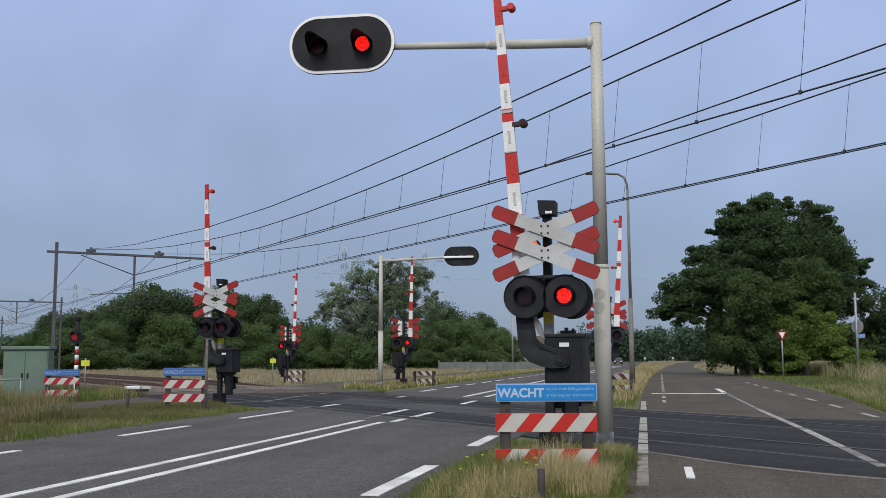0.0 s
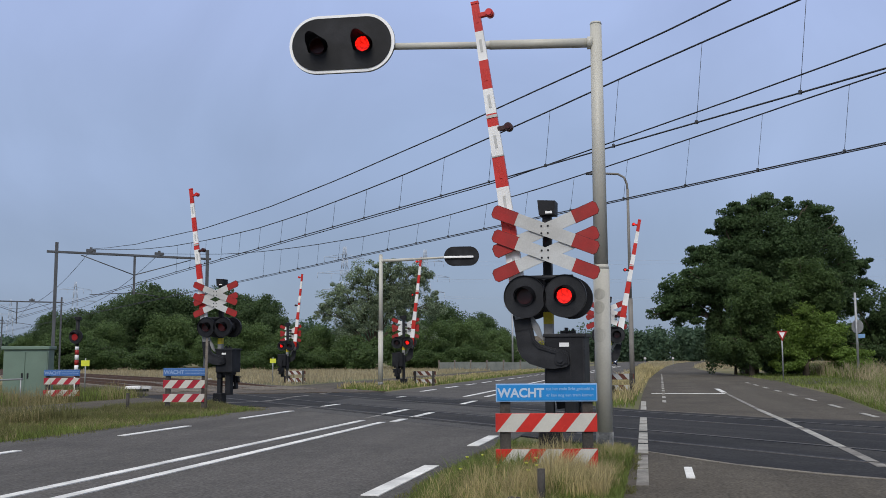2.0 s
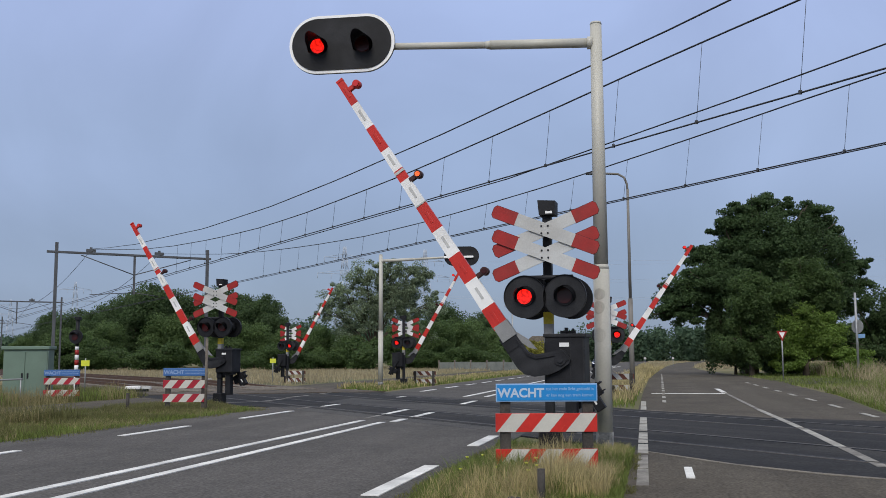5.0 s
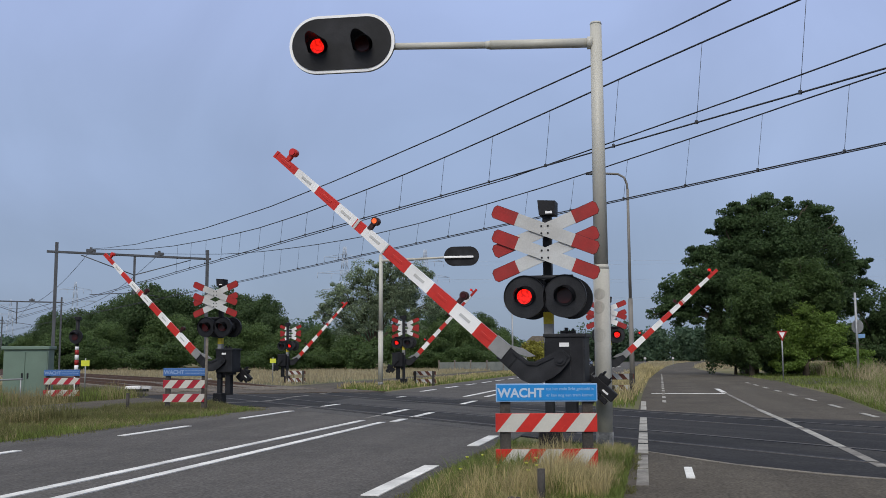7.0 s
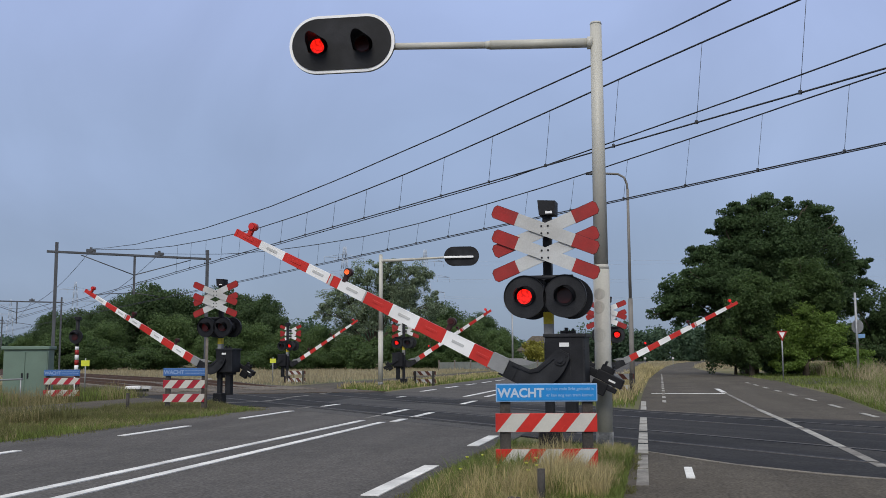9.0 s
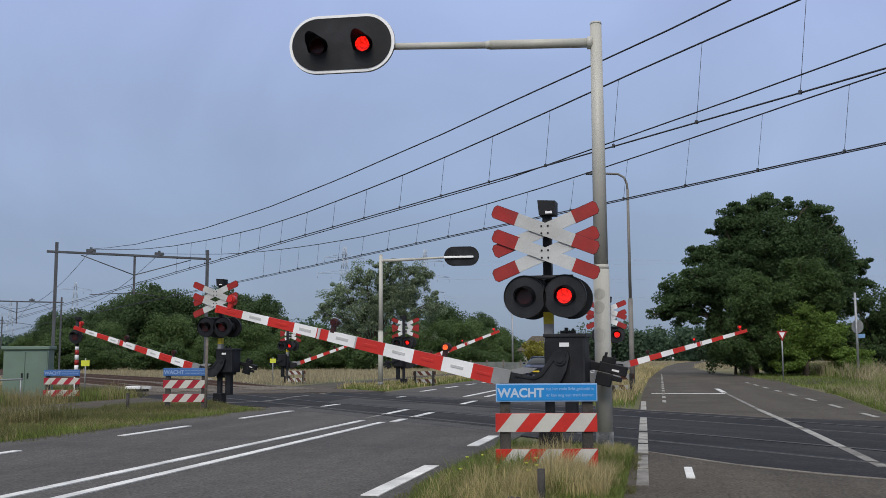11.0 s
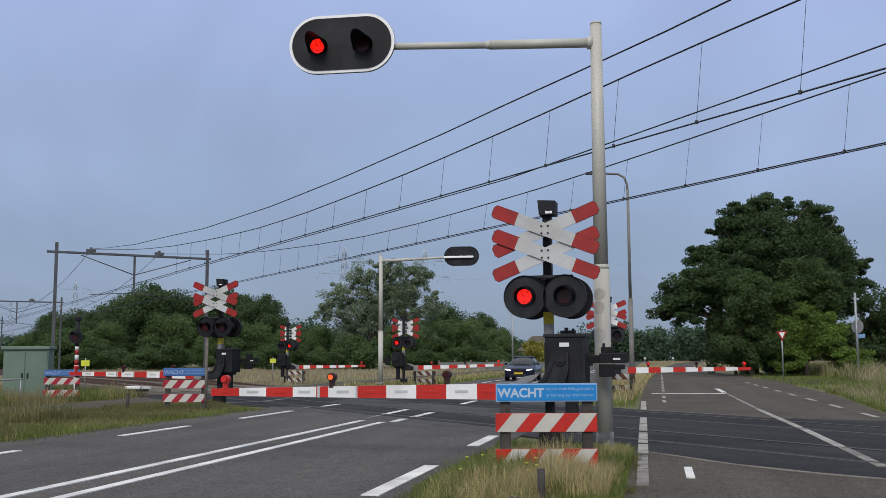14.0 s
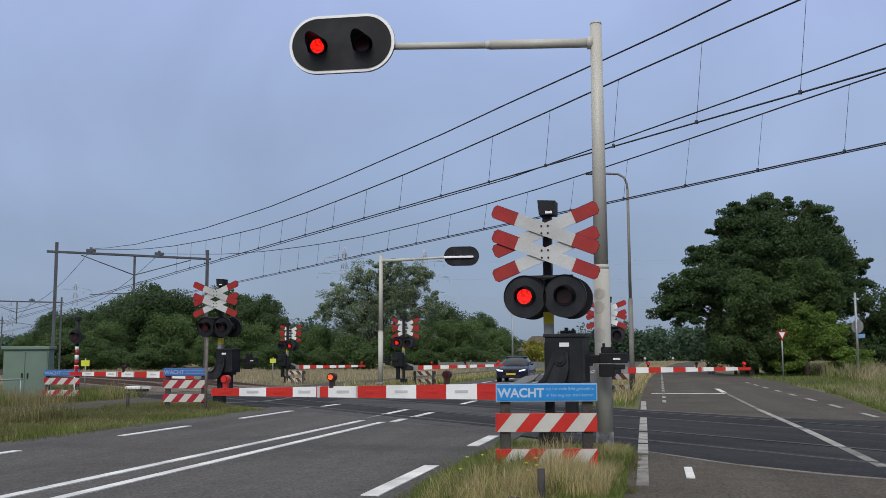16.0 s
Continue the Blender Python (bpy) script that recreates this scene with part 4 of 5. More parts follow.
def pylon(x, y, h, turn):
    top = thing("lattice_pylon", pose(x, y, 0, 0, 0, turn), "tall hazy steel lattice pylon carrying power lines", "pylon", "distant pylons")
    bm = bmesh.new()
    r = h * 0.0022
    levels = [0, 0.22, 0.42, 0.58, 0.7, 0.8, 0.9, 1.0]
    wide = [0.085 * h * (1 - 0.9 * v) for v in levels]
    for a in range(4):
        sx, sy = ((1, 1), (1, -1), (-1, -1), (-1, 1))[a]
        tx, ty = ((1, 1), (1, -1), (-1, -1), (-1, 1))[(a + 1) % 4]
        for i in range(len(levels) - 1):
            p = lambda k, qx, qy: (qx * wide[k], qy * wide[k], levels[k] * h)
            rod(bm, p(i, sx, sy), p(i + 1, sx, sy), r, n=4)
            rod(bm, p(i, sx, sy), p(i + 1, tx, ty), r * 0.6, n=4)
            rod(bm, p(i + 1, sx, sy), p(i, tx, ty), r * 0.6, n=4)
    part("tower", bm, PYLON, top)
    for v, half in ((0.62, 0.2), (0.76, 0.25), (0.9, 0.19)):
        c = bmesh.new()
        for sgn in (-1, 1):
            rod(c, (0, 0, h * v), (sgn * half * h, 0, h * v), r * 0.9, n=4)
            rod(c, (0, 0, h * (v + 0.035)), (sgn * half * h, 0, h * v), r * 0.8, n=4)
            for q in (0.5, 1.0):
                rod(c, (sgn * half * h * q, 0, h * v), (sgn * half * h * q, 0, h * (v - 0.045)), r * 0.9, n=4)
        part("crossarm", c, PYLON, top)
    return top


# pale blue distance haze is put into the steel colour of pylons and lines
PYLON = mat("haze_tinted_steel", (0.42, 0.47, 0.55), 0.8, 0.0, vary=0.1, bump=0)
pylon(-40, 400, 47, 30)
pylon(-8, 440, 50, 30)
pylon(-190, 510, 42, 30)
pylon(-245, 560, 36, 30)
for h, dy in ((43, 0), (36, 4), (29, 8)):
    for dx in (-9, 9):
        pts = []
        for i in range(31):
            k = i / 30
            pts.append((-30 + dx * 0.4 + 560 * k, 430 - 190 * k + dx * 0.8 + dy, h - 22 * k * (1 - k) * 1.2 + 2 * k))
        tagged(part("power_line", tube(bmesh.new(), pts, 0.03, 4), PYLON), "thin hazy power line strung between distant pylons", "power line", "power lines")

# ---- trees and hedges ----
rng = np.random.default_rng(7)


def leaf_mesh(centres, sizes, outward, spread=1.0):
    """Small three-cornered leaf sprays at the centres, turned mostly to the outside and up to the light."""
    n = len(centres)
    facing = outward + np.array([0, 0, 0.25]) + spread * rng.normal(size=(n, 3))
    facing /= np.linalg.norm(facing, axis=1)[:, None] + 1e-9
    a = np.cross(facing, rng.normal(size=(n, 3)))
    a /= np.linalg.norm(a, axis=1)[:, None] + 1e-9
    b = np.cross(facing, a)
    a, b = a * sizes[:, None], b * (sizes * 0.55)[:, None]
    droop = facing * (sizes * 0.14)[:, None]
    v = np.stack([centres - a * 0.55 - b * 0.5, centres + a * 0.55 - b * 0.5 - droop, centres + b * 1.3], axis=1).reshape(-1, 3)
    f = (np.arange(n) * 3)[:, None] + np.array([0, 1, 2])
    return v.tolist(), f.tolist()


def crown_points(blobs, n, lump=0.28, lumps=60):
    """Places of leaves and their outward directions: lumps over the outer part of each blob, leaves over each lump."""
    out, ways = [], []
    vol = np.array([bx * by * bz for *_, bx, by, bz in blobs])
    for (x, y, z, bx, by, bz), share in zip(blobs, vol ** 0.75 / (vol ** 0.75).sum()):
        k = max(18, int(lumps * share))
        d = rng.normal(size=(k, 3))
        d /= np.linalg.norm(d, axis=1)[:, None]
        centre = d * (rng.random(k) ** 0.45)[:, None] * 0.85
        size = lump * (0.55 + 0.9 * rng.random(k)) * (1.3 if k == 18 else 1.0)
        m = int(n * share)
        pick = rng.integers(0, k, m)
        e = rng.normal(size=(m, 3))
        e /= np.linalg.norm(e, axis=1)[:, None]
        e[:, 2] *= 0.8
        p = centre[pick] + e * (size[pick] * 1.35 * rng.random(m) ** 0.42)[:, None]
        out.append(p * np.array([bx, by, bz]) + np.array([x, y, z]))
        ways.append(e * 0.75 + d[pick] * 0.5)
    return np.concatenate(out), np.concatenate(ways)


def tree(m, label, blobs, leaf, n, size, trunk=0.35, fork=2.2, name="tree", lumps=60, lump=0.28, group=""):
    """A tapered trunk with limbs to each mass of leaves, and a crown of small leaf sprays."""
    top = thing(name, m, label, "tree" if name == "tree" else "shrub", group)
    bm = bmesh.new()
    tube(bm, [(0, 0, -0.1), (0.05 * trunk, 0, fork * 0.5), (0.1 * trunk, 0, fork)], [trunk * 1.25, trunk, trunk * 0.85], 9)
    for x, y, z, bx, by, bz in blobs:
        end = Vector((x, y, z + bz * 0.3))
        start = Vector((0.1 * trunk, 0, fork - 0.1))
        mid = start.lerp(end, 0.5) + Vector((0, 0, 0.12 * (end - start).length))
        tube(bm, [start, mid, end], [trunk * 0.5, trunk * 0.32, trunk * 0.1], 6)
        for i in range(4):
            q = end + Vector((rng.uniform(-bx, bx), rng.uniform(-by, by), rng.uniform(-bz, bz) * 0.8)) * 0.7
            tube(bm, [mid, mid.lerp(q, 0.55) + Vector((0, 0, 0.2)), q], [trunk * 0.22, trunk * 0.14, trunk * 0.05], 5)
    part("trunk", bm, BARK, top)
    pts, ways = crown_points(blobs, n, lump, lumps)
    pts, ways = pts[pts[:, 2] > 0.05], ways[pts[:, 2] > 0.05]
    part("crown", leaf_mesh(pts, size * (0.6 + 0.8 * rng.random(len(pts))), ways), leaf, top)
    return top


def placed(ob, x, y, turn, size):
    made = copy_thing(ob, pose(x, y, 0, 0, 0, turn))
    made.scale = (size, size, size * (0.92 + 0.16 * rng.random()))
    return made


# the large oak by the side road
tree(pose(22.2, 72, 0), "large dark green oak with a broad uneven crown", [(1.7, 0, 9.4, 4.0, 4, 3.1), (4.7, 1, 8.6, 3.3, 3.8, 3.2), (-1.4, 0, 7.3, 3.4, 3.8, 2.8), (0.8, -0.5, 5.2, 4.2, 3.6, 3.0), (-3.9, 0, 6.1, 2.4, 2.8, 1.9), (1.7, -0.5, 2.8, 3.6, 3, 2.4), (6.2, 0, 5.8, 2.6, 3, 2.2),
     (-5.3, 0, 5.7, 1.5, 1.8, 1.4), (-6.3, 0, 4.5, 1.2, 1.4, 0.75), (-4.5, 0, 4.2, 1.4, 1.6, 0.9), (-3.0, 0.5, 8.6, 1.4, 1.8, 1.2), (-1.5, 0, 10.4, 1.5, 1.8, 1.2), (-0.4, 0, 11.8, 1.3, 1.8, 0.9), (1.2, 0, 12.5, 1.4, 1.7, 0.8), (3.0, 0, 12.1, 1.3, 1.7, 0.9), (4.9, 0, 11.9, 1.5, 1.7, 0.9), (6.3, 1, 10.9, 1.3, 1.7, 1.1), (6.9, 1, 9.4, 1.3, 1.7, 1.2),
     (7.5, 1, 7.6, 1.7, 2, 1.4), (8.5, 1, 8.0, 1.1, 1.4, 0.9), (8.6, 1, 6.4, 1.2, 1.4, 0.75)], LEAF_OAK, 280000, 0.13, 0.5, 2.6, lumps=760, lump=0.2)
tree(pose(23.5, 64.5, 0), "light green bushy tree under the oak", [(0, 0, 2.9, 1.9, 1.8, 1.9), (1.5, 0, 2.5, 1.7, 1.6, 1.8), (-1.0, 0, 1.4, 1.5, 1.6, 1.3), (2.4, -0.5, 1.2, 1.8, 1.6, 1.1)], LEAF_LIGHT, 36000, 0.12, 0.16, 1.0, "shrub", 140, 0.22)
tree(pose(20.1, 65, 0), "green willow-like bush in front of the oak", [(0, 0, 5.0, 1.5, 1.8, 2.2), (0.4, 0, 2.4, 1.8, 1.8, 2.1), (-1.2, 0, 2.0, 1.2, 1.5, 1.7)], LEAF_MID, 34000, 0.125, 0.16, 1.2, "shrub", 120, 0.22)
tree(pose(24.0, 66, 0), "mid-green young tree standing against the oak", [(0, 0, 6.1, 2.1, 1.7, 1.9), (1.6, 0, 4.9, 1.5, 1.7, 1.6), (-1.2, 0, 4.9, 1.4, 1.5, 1.6)], LEAF_MID, 28000, 0.125, 0.16, 3.0, lumps=120, lump=0.22)
tree(pose(29.8, 67, 0), "dark green bushes at the road bend", [(0.2, 0, 3.2, 2.0, 3, 2.8), (-1.5, 0, 2.8, 1.5, 2, 2.7), (2.2, 0, 3.8, 2.4, 3, 2.6), (-1.8, -1, 1.2, 2.0, 2, 1.3), (3.6, -2, 1.2, 3, 2, 1.3)], LEAF_DARK, 42000, 0.14, 0.16, 1.0, "shrub", 140, 0.22)
tree(pose(21.4, 73, 0), "dense dark undergrowth beside the road", [(-1.5, -1, 2.8, 1.0, 1.4, 3.0), (0.4, -1, 1.2, 1.5, 1.4, 1.3), (2.6, -2, 0.9, 1.8, 1.2, 1.0)], LEAF_DARK, 34000, 0.13, 0.1, 0.6, "shrub", 90)

# airy poplars in the middle distance
tree(pose(-9.4, 132, 0), "tall airy grey-green poplars beyond the railway", [(-1.0, 0, 12.2, 3.0, 3, 2.6), (2.2, 0, 13.0, 2.5, 2.4, 1.9), (5.4, 0, 12.8, 2.2, 2, 1.9), (0.8, 0, 8.6, 4.2, 2.6, 3.6), (3.8, 0, 9.0, 3.6, 2.6, 3.4), (-4.6, 0, 9.4, 3.0, 3, 2.8), (2.6, 0, 10.6, 2.8, 3, 3.8), (-1.6, 0, 7.0, 4.6, 3, 3.2), (6.2, 0, 11.6, 2.2, 2, 2.8), (8.0, 0, 8.2, 2.0, 2, 2.6), (-6.6, 0, 7.4, 1.6, 2, 1.6), (5.0, 0, 6.2, 2.8, 2, 3.0), (-3.4, 0, 4.2, 3, 2, 2.2), (7.2, 0, 4.2, 2.2, 2, 2.0)],
     LEAF_GREY, 64000, 0.165, 0.28, 2.6, lumps=460, lump=0.18)

# a few trees that stand in rows
proto_a = tree(pose(-48, 150, 0), "dark green broadleaf tree in the hedgerow", [(0, 0, 6.6, 4.6, 4, 4.0), (-2.6, 0, 4.0, 3.4, 3, 3.2), (3.0, 0, 4.4, 3.2, 3, 3.6), (0.6, -1, 9.2, 2.6, 2.4, 2.0), (0, -1, 1.8, 5, 3, 1.9)], LEAF_HEDGE, 44000, 0.225, 0.3, 2.0, lumps=110, group="hedgerow trees")
proto_b = tree(pose(-38.5, 142, 0), "green broadleaf tree in the hedgerow", [(0, 0, 4.8, 4.0, 3, 3.4), (-2.4, 0, 3.2, 3, 2.6, 2.6), (2.6, 0, 3.0, 3.2, 2.6, 2.6), (0, -1, 1.4, 4.8, 2.6, 1.6)], LEAF_HEDGE_PALE, 36000, 0.21, 0.25, 1.6, lumps=90, group="hedgerow trees")
proto_c = tree(pose(-42, 118, 0), "mid-green bush at the field edge", [(0, 0, 1.6, 2.6, 2, 1.6), (2.0, 0, 1.2, 2, 1.6, 1.2), (-2.0, 0, 1.0, 2.2, 1.6, 1.0)], LEAF_MID, 17000, 0.15, 0.12, 0.6, "shrub", 50, group="field edge bushes")
for x, y, turn, size in ((-44, 146, 50, 1.08), (-52.5, 152, 130, 0.9), (-57, 160, 200, 0.75), (-66, 168, 300, 0.85), (-73, 176, 20, 0.62), (-82, 180, 90, 0.42), (-90, 186, 200, 0.4), (-40, 150, 260, 1.15), (-34.5, 152, 40, 1.1), (-30, 150, 120, 1.0), (-98, 196, 30, 0.4), (-27, 150, 310, 0.95), (-47.5, 158, 30, 1.12), (-61, 164, 30, 0.9), (-118, 230, 60, 0.6), (-110, 225, 60, 0.5),
                         (9.6, 172, 10, 0.6), (6.0, 165, 90, 0.85), (0.5, 168, 220, 0.98)):
    placed(proto_a, x, y, turn, size)
for x, y, turn, size in ((-47, 138, 70, 0.8), (-56, 148, 170, 0.8), (-33, 140, 100, 0.7), (-26, 136, 20, 0.8), (-21.5, 138, 190, 0.72), (-16.5, 136, 260, 0.75), (-12, 130, 20, 0.6), (-5.5, 128, 150, 0.72), (-1, 134, 70, 0.85), (3.5, 140, 320, 0.9), (8.0, 146, 200, 0.7), (14.5, 158, 100, 0.42), (19, 160, 10, 0.45), (-62, 160, 0, 0.75), (-70, 165, 80, 0.7)):
    placed(proto_b, x, y, turn, size)
for x, y, turn, size in ((-33, 116, 60, 1.25), (-25, 121, 120, 0.8), (-18, 112, 220, 1.1), (-13.5, 117, 30, 0.8), (-9, 114, 90, 1.3), (-2.5, 119, 10, 0.85), (3, 122, 150, 1.05), (9, 130, 240, 0.8), (-50, 122, 40, 0.8), (-56, 128, 0, 1.0), (-44, 120, 210, 1.5)):
    placed(proto_c, x, y, turn, size)
golden = tree(pose(12.9, 141, 0), "yellow flowering shrub beside the far road", [(0, 0, 2.8, 1.8, 1.6, 1.8), (1.6, 0, 1.6, 1.8, 1.6, 1.5)], LEAF_YELLOW, 6000, 0.22, 0.1, 0.8, "shrub", 40)
house = thing("house", pose(17.5, 170, 0, 0, 0, -20), "far house with a brown pitched roof among trees", "house")
part("wall", boxes((-4, 4, -3, 3, 0, 2.6)), CONCRETE, house)
part("roof", plate(bmesh.new(), [(-4.4, 2.5), (4.4, 2.5), (1.5, 5.0), (-1.5, 5.0)], -3.4, 3.4), WOOD, house)

# far woods, one mass
pts, ways = [], []
for i in range(150):
    k = i / 149
    x = -190 + 330 * k
    y = 330 + 60 * math.sin(3 * k) + rng.uniform(-25, 25)
    h = 14.5 + 4.5 * rng.random()
    h *= 0.6 if x < -125 else 0.5 if 18 < x < 50 else 0.78 if x >= 50 else 1.0
    p, e = crown_points([(x, y, h * 0.45, 5.2, 5, h * 0.55)], 1500, 0.35, 24)
    pts.append(p)
    ways.append(e)
pts, ways = np.concatenate(pts), np.concatenate(ways)
pts, ways = pts[pts[:, 2] > 0], ways[pts[:, 2] > 0]
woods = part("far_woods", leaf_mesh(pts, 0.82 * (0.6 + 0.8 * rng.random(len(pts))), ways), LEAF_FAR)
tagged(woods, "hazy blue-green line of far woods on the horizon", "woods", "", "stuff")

# ---- grass ----


def blades(points, height, width, lean=0.45):
    """Upright tapered blades with a bend, three triangles' worth each."""
    n = len(points)
    a = rng.random(n) * 2 * math.pi
    clump = np.array([noise.noise(Vector((x * 0.9, y * 0.9, 7.0))) for x, y, z in points])
    h = height * (0.45 + 0.75 * rng.random(n)) * np.clip(1.0 + 0.75 * clump, 0.45, 1.6)
    side = np.stack([np.cos(a), np.sin(a), np.zeros(n)], 1) * (width * (0.6 + 0.8 * rng.random(n)))[:, None]
    b = rng.random(n) * 2 * math.pi
    tilt = np.stack([np.cos(b), np.sin(b), np.zeros(n)], 1) * (lean * h * rng.random(n))[:, None]
    up = np.stack([np.zeros(n), np.zeros(n), h], 1)
    v = np.stack([points - side, points + side, points + side * 0.7 + up * 0.6 + tilt * 0.35, points - side * 0.7 + up * 0.6 + tilt * 0.35, points + up + tilt], 1).reshape(-1, 3)
    i = (np.arange(n) * 5)[:, None]
    f = [tuple(q) for q in (i + np.array([0, 1, 2, 3])).tolist()] + [tuple(q) for q in (i + np.array([3, 2, 4])).tolist()]
    return v.tolist(), f


def scatter(n, s0, s1, w0, w1, clump=0.0):
    """Places in a stretch of the road's verge, thinned in patches."""
    s, w = rng.uniform(s0, s1, n), rng.uniform(w0, w1, n)
    if clump:
        keep = [noise.noise(Vector((q * clump, r * clump, 3))) > -0.12 for q, r in zip(s, w)]
        s, w = s[keep], w[keep]
    x = s * math.sin(HEAD) + w * math.cos(HEAD)
    y = s * math.cos(HEAD) - w * math.sin(HEAD)
    return np.stack([x, y, np.full(len(x), -0.02)], 1)


def grass(name, points, height, width, material, label, lean=0.45):
    return tagged(part(name, blades(points, height, width, lean), material), label, "grass", "", "stuff")


def outside(p, lo, hi):
    m = p[:, 0] * math.cos(RAIL) + p[:, 1] * math.sin(RAIL)
    return p[(m < lo) | (m > hi)]


# verge between the roads
v = outside(scatter(46000, 7.4, 13.6, -2.1, -0.3), 8.75, 99)
grass("verge_grass", v, 0.13, 0.0035, BLADE, "short green grass of the verge between the roads", 0.8)
v = outside(scatter(17000, 7.6, 13.2, -2.0, -0.35, 1.3), 8.6, 99)
grass("verge_grass", v, 0.16, 0.003, STRAW, "short dry grass of the verge between the roads", 0.8)
v = scatter(2600, 8.4, 10.1, -1.0, -0.42, 0.8)
grass("tall_grass", v, 0.36, 0.0026, STRAW, "tall pale dry grass round the warning board", 0.6)
v = scatter(420, 9.2, 10.3, -1.1, -0.42)
grass("tall_grass", v, 0.42, 0.0022, STRAW, "tall pale seeding grass stalks in front of the warning board", 0.5)
v = scatter(1500, 9.0, 10.6, -1.95, -1.2, 1.1)
grass("tall_grass", v, 0.24, 0.003, BLADE, "tufts of green grass beside the main road's edge", 0.7)
v = scatter(2600, 8.3, 9.4, -1.7, -0.9, 0.8)
grass("tall_grass", v, 0.2, 0.0026, STRAW, "tall pale dry grass round the warning board", 0.6)
v = scatter(7000, 8.4, 11.0, -0.95, -0.4, 1.3)
grass("tall_grass", v, 0.22, 0.003, BLADE, "tall green grass round the warning board", 0.6)
v = outside(scatter(1200, 10.6, 12.3, -1.8, -1.0, 1.0), 8.7, 99)
grass("tall_grass", v, 0.26, 0.003, STRAW, "tall pale dry grass at the signal post", 0.6)
for i in range(9):
    p = road(rng.uniform(9.0, 11.2), rng.uniform(-1.95, -1.1))
    fl = thing("wildflower", Matrix.Translation((p.x, p.y, -0.02)), "small yellow wildflower on a thin stem in grass", "flower", "verge wildflowers")
    part("stem", rods(((0, 0, 0), (0.01, 0, 0.2), 0.003), n=5), BLADE, fl)
    part("blossom", rods(((0.01, 0, 0.2), (0.01, 0, 0.215), 0.012, 0.02), n=8), YELLOW_SIGN, fl)
# verge on the other side of the main road
v = outside(scatter(25000, 8, 26, -13.2, -9.6, 0.5), 8.2, 20.4)
grass("verge_grass", v, 0.13, 0.005, STRAW_DULL, "short pale dry grass of the roadside verge", 0.8)
v = outside(scatter(42000, 8, 26.5, -13.2, -9.45), 8.4, 20.4)
grass("verge_grass", v, 0.11, 0.006, BLADE, "short green grass of the roadside verge", 0.8)
v = outside(scatter(45000, 8, 26, -13.2, -9.9, 0.3), 8.2, 20.4)
grass("verge_grass", v, 0.14, 0.006, OLIVE, "dull olive and dry grass on the roadside verge", 0.7)
v = outside(scatter(40000, 12, 38, -30, -16.7), 8.4, 20.6)
grass("tall_grass", v, 0.26, 0.008, OLIVE, "tall olive and dry grass before the cabinet", 0.6)
v = outside(scatter(26000, 10, 30, -24, -16.6, 0.25), 8.4, 20.6)
grass("tall_grass", v, 0.45, 0.007, STRAW_DULL, "tall pale dry grass beside the cycle path", 0.5)
v = outside(scatter(26000, 10, 30, -24, -16.6, 0.3), 8.4, 20.6)
grass("tall_grass", v, 0.36, 0.008, BLADE, "tall green grass beside the cycle path", 0.6)
v = outside(scatter(15000, 9, 17.8, -13.2, -11.0, 0.35), 8.0, 20.6)
grass("tall_grass", v, 0.38, 0.006, OLIVE, "tall olive grass between the cycle path and road", 0.6)
v = outside(scatter(6500, 9, 17.8, -13.2, -11.4, 0.35), 8.0, 20.6)
grass("tall_grass", v, 0.42, 0.005, STRAW_DULL, "tall pale grass between the cycle path and road", 0.6)
v = outside(scatter(10000, 17.8, 24, -13.2, -11.0, 0.35), 8.0, 20.6)
grass("verge_grass", v, 0.17, 0.006, OLIVE, "short olive grass near the warning board", 0.6)
# ragged edges of the asphalt
v = outside(np.concatenate([scatter(5000, 8, 26, -9.75, -9.2, 1.5), scatter(3500, 7.5, 12.8, -2.25, -1.95, 1.5), scatter(3500, 7.5, 12.8, -0.45, -0.2, 1.5)]), 8.6, 99)
grass("edge_grass", v, 0.06, 0.005, OLIVE, "short tufts creeping over the asphalt edges", 0.9)
v = scatter(32000, 112, 330, -2, 45)
along = v[:, 0] * math.sin(HEAD) + v[:, 1] * math.cos(HEAD)
across = v[:, 0] * math.cos(HEAD) - v[:, 1] * math.sin(HEAD)
v = v[(across < np.interp(along, (105, 137, 240, 410), (0.3, 1.1, 4.8, 17))) | (across > np.interp(along, (104, 136, 240, 410), (4.7, 4.9, 11.2, 24.3)))]
grass("field_grass", v, 0.4, 0.05, STRAW_FIELD, "pale ripe meadow beyond the end of the service road", 0.4)
# beyond the railway
v = outside(scatter(26000, 34, 110, -12.9, -10.2), 0, 17.2)
grass("verge_grass", v, 0.16, 0.015, BLADE, "green verge grass beyond the crossing", 0.5)
v = outside(scatter(64000, 40, 150, -75, -17.2), 8, 17.2)
grass("field_grass", v, 0.26, 0.026, STRAW_FIELD, "pale ripe field grass beyond the railway", 0.4)
v = outside(scatter(22000, 30, 150, -13.4, -10.3), 0, 17.6)
grass("field_grass", v, 0.2, 0.02, STRAW, "pale dry roadside grass beyond the crossing", 0.4)
v = outside(scatter(9000, 24, 130, -2.0, -0.55), 0, 16.3)
grass("verge_grass", v, 0.2, 0.014, BLADE, "green grass between the roads beyond the crossing", 0.5)
v = scatter(9000, 36, 140, -0.8, 1.2)
along = v[:, 0] * math.sin(HEAD) + v[:, 1] * math.cos(HEAD)
across = v[:, 0] * math.cos(HEAD) - v[:, 1] * math.sin(HEAD)
v = v[across < np.interp(along, (36, 60, 105, 137), (-0.5, -0.4, 0.45, 1.25))]
grass("verge_grass", v, 0.3, 0.014, STRAW, "dry grass along the edge of the service road", 0.7)
v = outside(scatter(13000, 27, 150, -1.9, -0.6), 0, 17.0)
